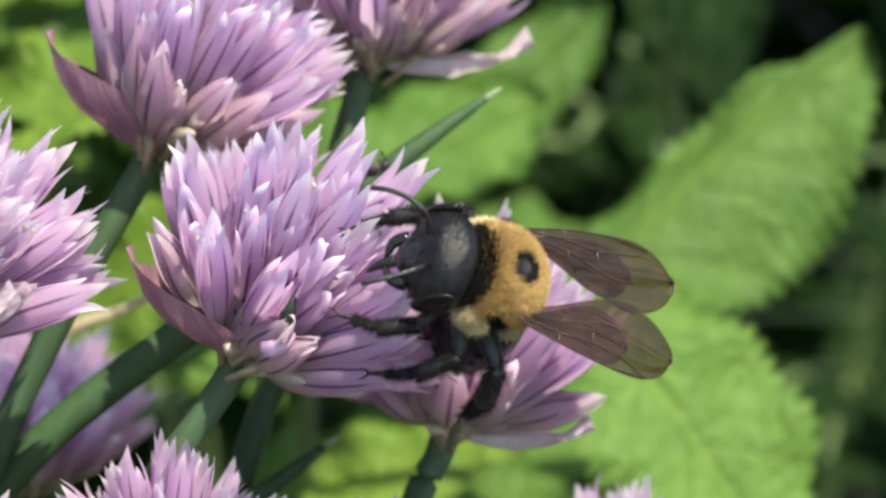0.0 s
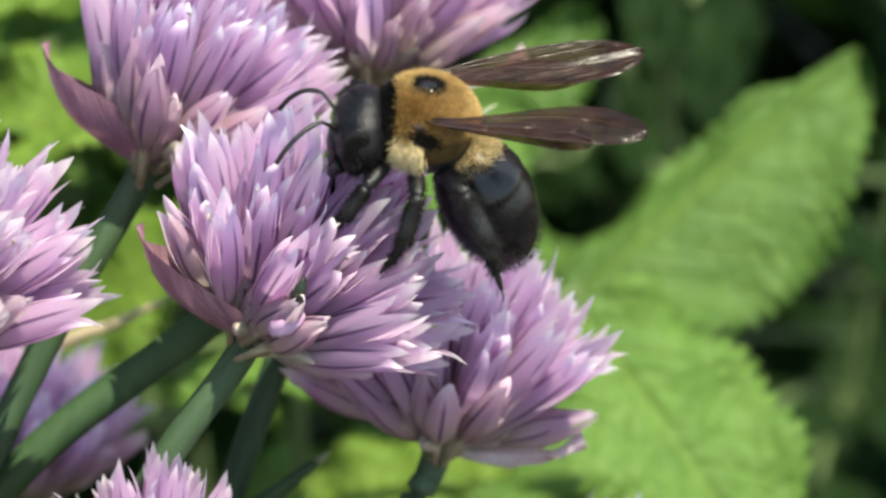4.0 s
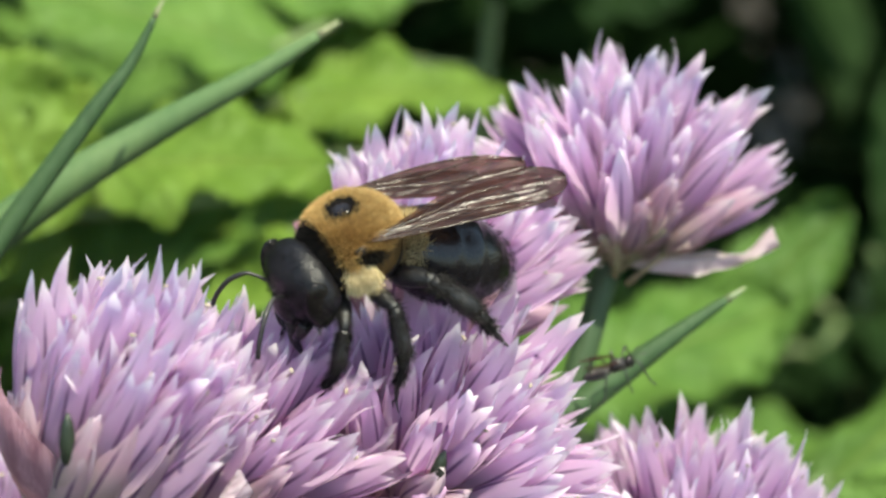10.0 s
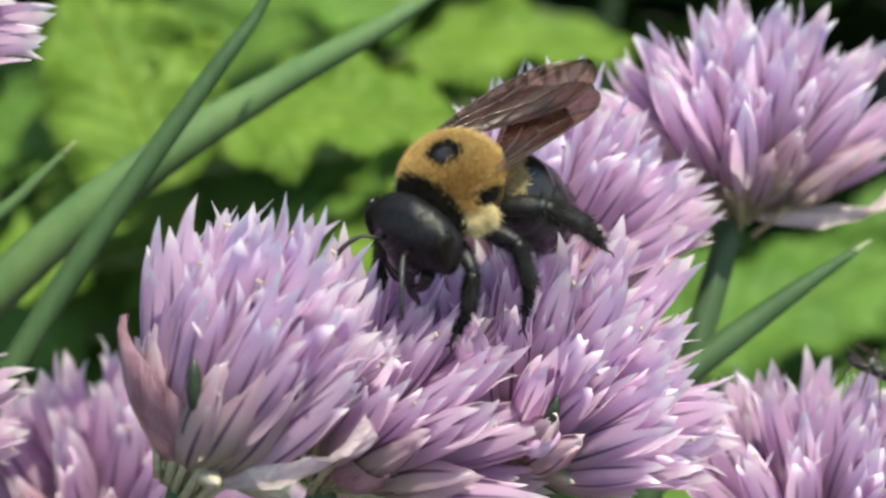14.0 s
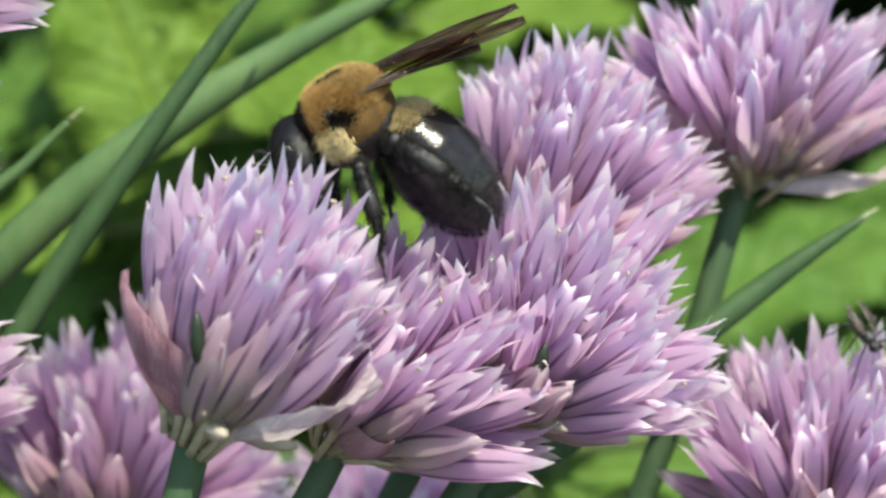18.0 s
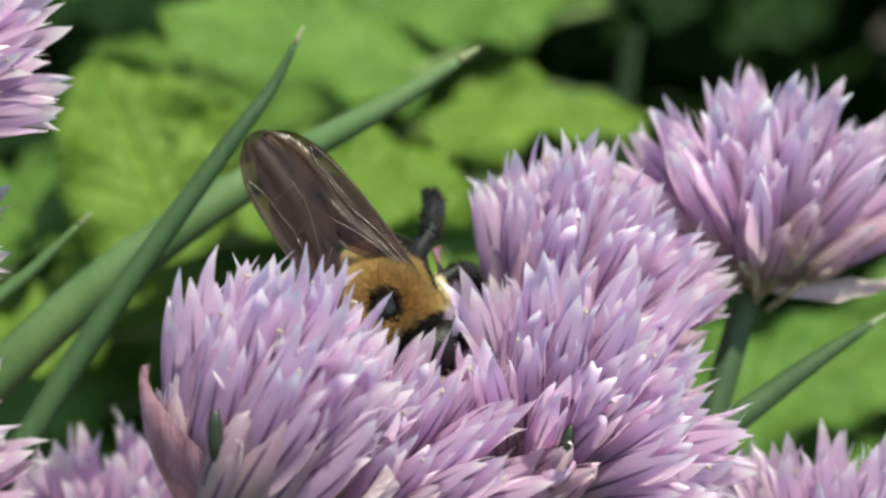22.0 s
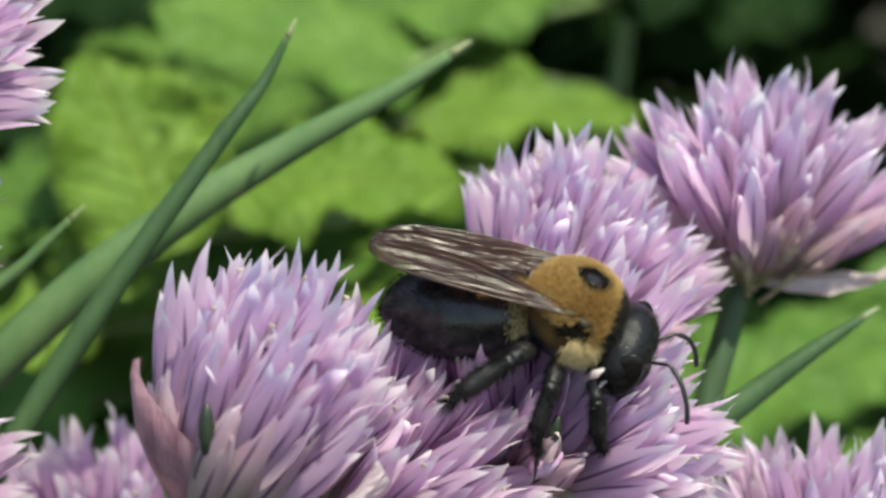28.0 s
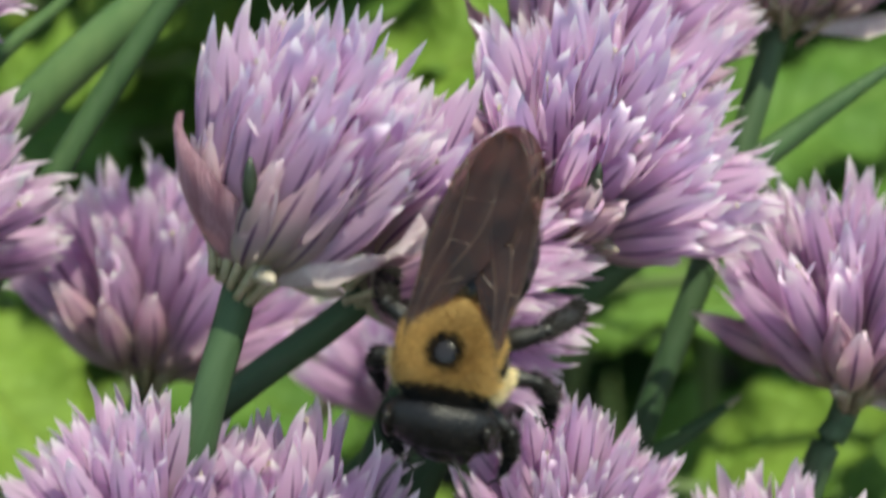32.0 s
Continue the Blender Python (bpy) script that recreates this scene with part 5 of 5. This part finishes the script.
    walk(wings[1], [
        (0, pose(-0.00157, -0.00347, 0.00218, 0, 2, 15)), (0.5, pose(-0.00157, -0.00347, 0.00218, 0, 1, 11)), (1, pose(-0.00157, -0.00347, 0.00218, 0, -19, 1)), (1.5, pose(-0.00157, -0.00347, 0.00218, 0, -6, -3)),
        (2, pose(-0.00157, -0.00347, 0.00218, 0, -13, -1)), (2.5, pose(-0.00157, -0.00347, 0.00218, 0, -4, 6)), (3, pose(-0.00157, -0.00347, 0.00218, 0, -4, 0)), (3.5, pose(-0.00157, -0.00347, 0.00218, 0, 14, 28)),
        (4.5, pose(-0.00157, -0.00347, 0.00218, 0, 5, -8)), (5.5, pose(-0.00157, -0.00347, 0.00218, 0, -7, -22)), (6, pose(-0.00157, -0.00347, 0.00218, 0, -7, -23)), (6.5, pose(-0.00157, -0.00347, 0.00218, 0, -7, -15)),
        (7, pose(-0.00157, -0.00347, 0.00218, 0, -1, -2)), (7.5, pose(-0.00157, -0.00347, 0.00218, 0, 0, -1)), (8, pose(-0.00157, -0.00347, 0.00218, 0, -11, 8)), (8.5, pose(-0.00157, -0.00347, 0.00218, 0, -13, 10)),
        (9, pose(-0.00157, -0.00347, 0.00218, 0, -15, 6)), (9.5, pose(-0.00157, -0.00347, 0.00218, 0, -1, -3)), (10, pose(-0.00157, -0.00347, 0.00218, 0, -16, 5)), (10.5, pose(-0.00157, -0.00347, 0.00218, 0, -20, -1)),
        (11, pose(-0.00157, -0.00347, 0.00218, 0, -7, -5)), (11.5, pose(-0.00157, -0.00347, 0.00218, 0, -11, -1)), (12, pose(-0.00157, -0.00347, 0.00218, 0, -12, 8)), (12.5, pose(-0.00157, -0.00347, 0.00218, 0, -3, 3)),
        (13, pose(-0.00157, -0.00347, 0.00218, 0, -25, -3)), (13.5, pose(-0.00157, -0.00347, 0.00218, 0, -11, -2)), (14, pose(-0.00157, -0.00347, 0.00218, 0, -11, -2)), (14.5, pose(-0.00157, -0.00347, 0.00218, 0, -12, -2)),
        (16.5, pose(-0.00157, -0.00347, 0.00218, 0, -16, -1)), (17, pose(-0.00157, -0.00347, 0.00218, 0, -18, -1)), (17.5, pose(-0.00157, -0.00347, 0.00218, 0, 2, -7)), (18, pose(-0.00157, -0.00347, 0.00218, 0, -1, -15)),
        (18.5, pose(-0.00157, -0.00347, 0.00218, 0, -3, -16)), (19, pose(-0.00157, -0.00347, 0.00218, 0, -4, -17)), (19.5, pose(-0.00157, -0.00347, 0.00218, 0, -3, -19)), (20, pose(-0.00157, -0.00347, 0.00218, 0, -2, -22)),
        (20.5, pose(-0.00157, -0.00347, 0.00218, 0, 7, -7)), (21, pose(-0.00157, -0.00347, 0.00218, 0, 1, 6)), (21.5, pose(-0.00157, -0.00347, 0.00218, 0, 8, 5)), (22, pose(-0.00157, -0.00347, 0.00218, 0, 2, 3)),
        (22.5, pose(-0.00157, -0.00347, 0.00218, 0, 3, 1)), (23, pose(-0.00157, -0.00347, 0.00218, 0, 4, 1)), (23.5, pose(-0.00157, -0.00347, 0.00218, 0, -8, 3)), (24, pose(-0.00157, -0.00347, 0.00218, 0, -17, -1)),
        (24.5, pose(-0.00157, -0.00347, 0.00218, 0, -26, 1)), (25, pose(-0.00157, -0.00347, 0.00218, 0, -24, 4)), (25.5, pose(-0.00157, -0.00347, 0.00218, 0, -24, 3)), (27.5, pose(-0.00157, -0.00347, 0.00218, 0, -17, 2)),
        (28, pose(-0.00157, -0.00347, 0.00218, 0, -12, 1)), (28.5, pose(-0.00157, -0.00347, 0.00218, 0, -10, 3)), (29, pose(-0.00157, -0.00347, 0.00218, 0, 0, 5)), (29.2, pose(-0.00157, -0.00347, 0.00218, 0, 4, 10)),
        (29.5, pose(-0.00157, -0.00347, 0.00218, 0, 4, 40)), (30, pose(-0.00157, -0.00347, 0.00218, 0, 8, 19)), (30.5, pose(-0.00157, -0.00347, 0.00218, 0, 12, 4)), (31, pose(-0.00157, -0.00347, 0.00218, 0, 15, 5)),
        (31.5, pose(-0.00157, -0.00347, 0.00218, 0, 12, -0)), (32, pose(-0.00157, -0.00347, 0.00218, 0, 6, -10)),
    ])
    walk(wings[2], [
        (0, pose(0.00022, 0.00358, 0.00246, 0, 5, -3)), (0.5, pose(0.00022, 0.00358, 0.00246, 0, 4, -11)), (1, pose(0.00022, 0.00358, 0.00246, 0, -14, -15)), (1.5, pose(0.00022, 0.00358, 0.00246, 0, -0, -14)),
        (2, pose(0.00022, 0.00358, 0.00246, 0, -6, -17)), (2.5, pose(0.00022, 0.00358, 0.00246, 0, 1, -24)), (3, pose(0.00022, 0.00358, 0.00246, 0, -0, -18)), (3.5, pose(0.00022, 0.00358, 0.00246, 0, 17, -38)),
        (4.5, pose(0.00022, 0.00358, 0.00246, 0, 6, 2)), (5.5, pose(0.00022, 0.00358, 0.00246, 0, -8, 23)), (6, pose(0.00022, 0.00358, 0.00246, 0, -9, 29)), (6.5, pose(0.00022, 0.00358, 0.00246, 0, -8, 18)),
        (7, pose(0.00022, 0.00358, 0.00246, 0, -1, 3)), (7.5, pose(0.00022, 0.00358, 0.00246, 0, 5, -1)), (8, pose(0.00022, 0.00358, 0.00246, 0, -1, -13)), (8.5, pose(0.00022, 0.00358, 0.00246, 0, -4, -16)),
        (9, pose(0.00022, 0.00358, 0.00246, 0, -7, -13)), (9.5, pose(0.00022, 0.00358, 0.00246, 0, 6, -6)), (10, pose(0.00022, 0.00358, 0.00246, 0, -8, -12)), (10.5, pose(0.00022, 0.00358, 0.00246, 0, -16, -5)),
        (11, pose(0.00022, 0.00358, 0.00246, 0, -5, -0)), (11.5, pose(0.00022, 0.00358, 0.00246, 0, -8, 6)), (12, pose(0.00022, 0.00358, 0.00246, 0, -7, 8)), (12.5, pose(0.00022, 0.00358, 0.00246, 0, -0, 4)),
        (13, pose(0.00022, 0.00358, 0.00246, 0, -23, 2)), (13.5, pose(0.00022, 0.00358, 0.00246, 0, -12, 3)), (14, pose(0.00022, 0.00358, 0.00246, 0, -16, 4)), (14.5, pose(0.00022, 0.00358, 0.00246, 0, -16, 4)),
        (16.5, pose(0.00022, 0.00358, 0.00246, 0, -18, 3)), (17, pose(0.00022, 0.00358, 0.00246, 0, -19, 3)), (17.5, pose(0.00022, 0.00358, 0.00246, 0, -2, 10)), (18, pose(0.00022, 0.00358, 0.00246, 0, -7, 18)),
        (18.5, pose(0.00022, 0.00358, 0.00246, 0, -9, 16)), (19, pose(0.00022, 0.00358, 0.00246, 0, -11, 13)), (19.5, pose(0.00022, 0.00358, 0.00246, 0, -9, 12)), (20, pose(0.00022, 0.00358, 0.00246, 0, -7, 11)),
        (20.5, pose(0.00022, 0.00358, 0.00246, 0, 4, 9)), (21, pose(0.00022, 0.00358, 0.00246, 0, 2, 8)), (21.5, pose(0.00022, 0.00358, 0.00246, 0, 8, 8)), (22, pose(0.00022, 0.00358, 0.00246, 0, 0, 7)),
        (22.5, pose(0.00022, 0.00358, 0.00246, 0, 2, 6)), (23, pose(0.00022, 0.00358, 0.00246, 0, 5, 5)), (23.5, pose(0.00022, 0.00358, 0.00246, 0, -6, 1)), (24, pose(0.00022, 0.00358, 0.00246, 0, -15, 2)),
        (24.5, pose(0.00022, 0.00358, 0.00246, 0, -22, 8)), (25, pose(0.00022, 0.00358, 0.00246, 0, -18, 14)), (25.5, pose(0.00022, 0.00358, 0.00246, 0, -20, 12)), (27.5, pose(0.00022, 0.00358, 0.00246, 0, -16, 4)),
        (28, pose(0.00022, 0.00358, 0.00246, 0, -11, 2)), (28.5, pose(0.00022, 0.00358, 0.00246, 0, -10, 3)), (29, pose(0.00022, 0.00358, 0.00246, 0, -1, 5)), (29.2, pose(0.00022, 0.00358, 0.00246, 0, 7, 0)),
        (29.5, pose(0.00022, 0.00358, 0.00246, 0, 16, -27)), (30, pose(0.00022, 0.00358, 0.00246, 0, 33, -11)), (30.5, pose(0.00022, 0.00358, 0.00246, 0, 26, -1)), (31, pose(0.00022, 0.00358, 0.00246, 0, 18, -4)),
        (31.5, pose(0.00022, 0.00358, 0.00246, 0, 13, -6)), (32, pose(0.00022, 0.00358, 0.00246, 0, 6, -4)),
    ])
    walk(wings[3], [
        (0, pose(-0.00157, 0.00347, 0.00218, 0, 3, -3)), (0.5, pose(-0.00157, 0.00347, 0.00218, 0, 2, -13)), (1, pose(-0.00157, 0.00347, 0.00218, 0, -16, -17)), (1.5, pose(-0.00157, 0.00347, 0.00218, 0, -2, -16)),
        (2, pose(-0.00157, 0.00347, 0.00218, 0, -8, -20)), (2.5, pose(-0.00157, 0.00347, 0.00218, 0, -1, -27)), (3, pose(-0.00157, 0.00347, 0.00218, 0, -2, -21)), (3.5, pose(-0.00157, 0.00347, 0.00218, 0, 15, -44)),
        (4.5, pose(-0.00157, 0.00347, 0.00218, 0, 4, 3)), (5.5, pose(-0.00157, 0.00347, 0.00218, 0, -10, 27)), (6, pose(-0.00157, 0.00347, 0.00218, 0, -11, 33)), (6.5, pose(-0.00157, 0.00347, 0.00218, 0, -10, 21)),
        (7, pose(-0.00157, 0.00347, 0.00218, 0, -3, 4)), (7.5, pose(-0.00157, 0.00347, 0.00218, 0, 3, -1)), (8, pose(-0.00157, 0.00347, 0.00218, 0, -3, -15)), (8.5, pose(-0.00157, 0.00347, 0.00218, 0, -6, -19)),
        (9, pose(-0.00157, 0.00347, 0.00218, 0, -9, -15)), (9.5, pose(-0.00157, 0.00347, 0.00218, 0, 4, -7)), (10, pose(-0.00157, 0.00347, 0.00218, 0, -10, -14)), (10.5, pose(-0.00157, 0.00347, 0.00218, 0, -18, -6)),
        (11, pose(-0.00157, 0.00347, 0.00218, 0, -7, -0)), (11.5, pose(-0.00157, 0.00347, 0.00218, 0, -10, 7)), (12, pose(-0.00157, 0.00347, 0.00218, 0, -9, 9)), (12.5, pose(-0.00157, 0.00347, 0.00218, 0, -2, 5)),
        (13, pose(-0.00157, 0.00347, 0.00218, 0, -25, 2)), (13.5, pose(-0.00157, 0.00347, 0.00218, 0, -14, 3)), (14, pose(-0.00157, 0.00347, 0.00218, 0, -18, 4)), (14.5, pose(-0.00157, 0.00347, 0.00218, 0, -18, 4)),
        (16.5, pose(-0.00157, 0.00347, 0.00218, 0, -20, 3)), (17, pose(-0.00157, 0.00347, 0.00218, 0, -21, 3)), (17.5, pose(-0.00157, 0.00347, 0.00218, 0, -4, 11)), (18, pose(-0.00157, 0.00347, 0.00218, 0, -9, 21)),
        (18.5, pose(-0.00157, 0.00347, 0.00218, 0, -11, 18)), (19, pose(-0.00157, 0.00347, 0.00218, 0, -13, 15)), (19.5, pose(-0.00157, 0.00347, 0.00218, 0, -11, 14)), (20, pose(-0.00157, 0.00347, 0.00218, 0, -9, 13)),
        (20.5, pose(-0.00157, 0.00347, 0.00218, 0, 2, 10)), (21, pose(-0.00157, 0.00347, 0.00218, 0, -0, 9)), (21.5, pose(-0.00157, 0.00347, 0.00218, 0, 6, 9)), (22, pose(-0.00157, 0.00347, 0.00218, 0, -2, 8)),
        (22.5, pose(-0.00157, 0.00347, 0.00218, 0, 0, 7)), (23, pose(-0.00157, 0.00347, 0.00218, 0, 3, 6)), (23.5, pose(-0.00157, 0.00347, 0.00218, 0, -8, 1)), (24, pose(-0.00157, 0.00347, 0.00218, 0, -17, 3)),
        (24.5, pose(-0.00157, 0.00347, 0.00218, 0, -24, 9)), (25, pose(-0.00157, 0.00347, 0.00218, 0, -20, 16)), (25.5, pose(-0.00157, 0.00347, 0.00218, 0, -22, 13)), (27.5, pose(-0.00157, 0.00347, 0.00218, 0, -18, 4)),
        (28, pose(-0.00157, 0.00347, 0.00218, 0, -13, 2)), (28.5, pose(-0.00157, 0.00347, 0.00218, 0, -12, 4)), (29, pose(-0.00157, 0.00347, 0.00218, 0, -3, 6)), (29.2, pose(-0.00157, 0.00347, 0.00218, 0, 5, 0)),
        (29.5, pose(-0.00157, 0.00347, 0.00218, 0, 14, -32)), (30, pose(-0.00157, 0.00347, 0.00218, 0, 31, -12)), (30.5, pose(-0.00157, 0.00347, 0.00218, 0, 24, -1)), (31, pose(-0.00157, 0.00347, 0.00218, 0, 16, -4)),
        (31.5, pose(-0.00157, 0.00347, 0.00218, 0, 11, -7)), (32, pose(-0.00157, 0.00347, 0.00218, 0, 4, -5)),
    ])
    walk(flower_bee, [
        (0, pose(0.01564, 0.25529, 0.36573, -5.02, 38.47, -3.13)),
        (0.5, pose(0.01585, 0.25533, 0.36582, -5.02, 38.47, -3.13)),
        (2, pose(0.01677, 0.25581, 0.36702, -5.02, 38.47, -3.13)),
        (3.5, pose(0.01718, 0.25629, 0.36821, -5.02, 38.47, -3.13)),
        (5.5, pose(0.01687, 0.25668, 0.36916, -5.02, 38.47, -3.13)),
        (6, pose(0.01698, 0.25660, 0.36897, -5.02, 38.47, -3.13)),
        (7, pose(0.01585, 0.25668, 0.36916, -5.48, 36.55, -3.27)),
        (7.5, pose(0.01502, 0.25648, 0.36868, -5.48, 36.55, -3.27)),
        (8, pose(0.01435, 0.25639, 0.36845, -5.48, 36.55, -3.27)),
        (9, pose(0.01523, 0.25668, 0.36916, -5.48, 36.55, -3.27)),
        (9.5, pose(0.01461, 0.25639, 0.36845, -5.48, 36.55, -3.27)),
        (10, pose(0.00813, 0.25656, 0.36888, -5.48, 36.55, -3.27)),
        (11.5, pose(0.00741, 0.25668, 0.36916, -5.87, 34.63, -3.34)),
        (14.5, pose(0.00741, 0.25677, 0.36940, -5.87, 34.63, -3.34)),
        (17, pose(0.00710, 0.25697, 0.36988, -6.04, 33.66, -3.36)),
        (18, pose(0.00623, 0.25735, 0.37083, -6.21, 32.70, -3.36)),
        (19, pose(0.00623, 0.25735, 0.37083, -6.21, 32.70, -3.36)),
        (20, pose(0.00674, 0.25764, 0.37155, -6.21, 32.70, -3.36)),
        (20.5, pose(0.00777, 0.25822, 0.37298, -6.04, 33.66, -3.36)),
        (23, pose(0.00731, 0.25810, 0.37269, -6.04, 33.66, -3.36)),
        (28, pose(0.00710, 0.25822, 0.37298, -6.04, 33.66, -3.36)),
        (29, pose(0.00700, 0.25812, 0.37274, -5.87, 34.63, -3.34)),
        (31, pose(0.00700, 0.25822, 0.37298, -6.04, 33.66, -3.36)),
        (32, pose(0.00761, 0.25812, 0.37274, -6.04, 33.66, -3.36)),
    ])
    walk(flower_middle, [
        (0, pose(-0.01481, 0.25100, 0.37113, -17.14, 20.92, -6.85)),
        (7, pose(-0.01456, 0.25104, 0.37123, -17.22, 21.88, -7.15)),
        (9, pose(-0.01405, 0.25119, 0.37160, -17.22, 21.88, -7.15)),
        (9.5, pose(-0.01380, 0.25119, 0.37160, -17.29, 22.84, -7.45)),
        (10, pose(-0.00977, 0.25100, 0.37113, -18.44, 34.33, -11.18)),
        (11.5, pose(-0.00902, 0.25090, 0.37090, -18.91, 38.17, -12.46)),
        (17, pose(-0.00902, 0.25094, 0.37099, -18.91, 38.17, -12.46)),
        (19, pose(-0.00927, 0.25109, 0.37137, -18.67, 36.25, -11.82)),
        (21, pose(-0.00977, 0.25157, 0.37254, -18.23, 32.41, -10.54)),
        (22, pose(-0.00927, 0.25128, 0.37184, -18.67, 36.25, -11.82)),
        (25, pose(-0.00902, 0.25109, 0.37137, -18.91, 38.17, -12.46)),
        (28.5, pose(-0.00902, 0.25109, 0.37137, -19.15, 40.10, -13.10)),
        (29.5, pose(-0.00927, 0.25081, 0.37067, -20.32, 50.84, -16.44)),
        (31, pose(-0.00927, 0.25072, 0.37043, -20.22, 57.92, -17.67)),
        (32, pose(-0.00927, 0.25062, 0.37020, -19.05, 62.12, -17.26)),
    ])
    walk(flower_front, [
        (0, pose(-0.01999, 0.23907, 0.37631, -13.80, 25.61, -5.51)),
        (9, pose(-0.02085, 0.23896, 0.37604, -13.80, 25.61, -5.51)),
        (11.5, pose(-0.02095, 0.23916, 0.37653, -13.80, 25.61, -5.51)),
        (14.5, pose(-0.02075, 0.23925, 0.37675, -13.80, 25.61, -5.51)),
        (17, pose(-0.01979, 0.23938, 0.37707, -13.80, 25.61, -5.51)),
        (18, pose(-0.02075, 0.23968, 0.37782, -13.76, 23.68, -5.05)),
        (19, pose(-0.02008, 0.23979, 0.37809, -13.78, 24.64, -5.28)),
        (21, pose(-0.02018, 0.23988, 0.37831, -13.78, 24.64, -5.28)),
        (23, pose(-0.02018, 0.23988, 0.37831, -13.80, 25.61, -5.51)),
        (28, pose(-0.02037, 0.23986, 0.37827, -13.80, 25.61, -5.51)),
        (32, pose(-0.01979, 0.23961, 0.37765, -13.80, 25.61, -5.51)),
    ])
    walk(fly, [
        (0, pose(0.02935, 0.27321, 0.37537, 3.1, -11.0, 16.6)),
        (9.9, pose(0.02935, 0.27321, 0.37537, 3.1, -11.0, 16.6)),
        (10.2, pose(0.02965, 0.27032, 0.37890, 3.3, -19.7, 15.1)),
        (10.6, pose(0.03900, 0.27605, 0.38241, 3.1, -12.1, 18.3)),
        (11, pose(0.03700, 0.27313, 0.38051, 4.6, 48.9, -14.8)),
        (11.4, pose(0.03692, 0.27194, 0.37757, -5.3, 70.1, -129.3)),
        (11.8, pose(0.04009, 0.26793, 0.37299, 2.9, 10.5, -26.0)),
        (12.2, pose(0.04022, 0.26722, 0.37391, -2.4, -0.1, -138.1)),
        (12.6, pose(0.04073, 0.26747, 0.37451, -3.2, -13.8, -163.3)),
        (13, pose(0.04205, 0.26734, 0.37419, -2.5, -8.2, -139.7)),
        (14, pose(0.04163, 0.26691, 0.37314, 2.3, 6.2, -43.8)),
        (17, pose(0.04068, 0.26697, 0.37327, 2.0, 18.6, -52.5)),
        (19, pose(0.03999, 0.26692, 0.37315, 1.4, 26.2, -66.5)),
        (19.5, pose(0.03999, 0.26692, 0.37315, 1.4, 26.2, -66.5)),
        (21, pose(0.04564, 0.28617, 0.35940, 6.2, 58.9, 7.6)),
        (32, pose(0.04575, 0.28612, 0.35929, 6.2, 58.9, 7.6)),
    ])


motions()
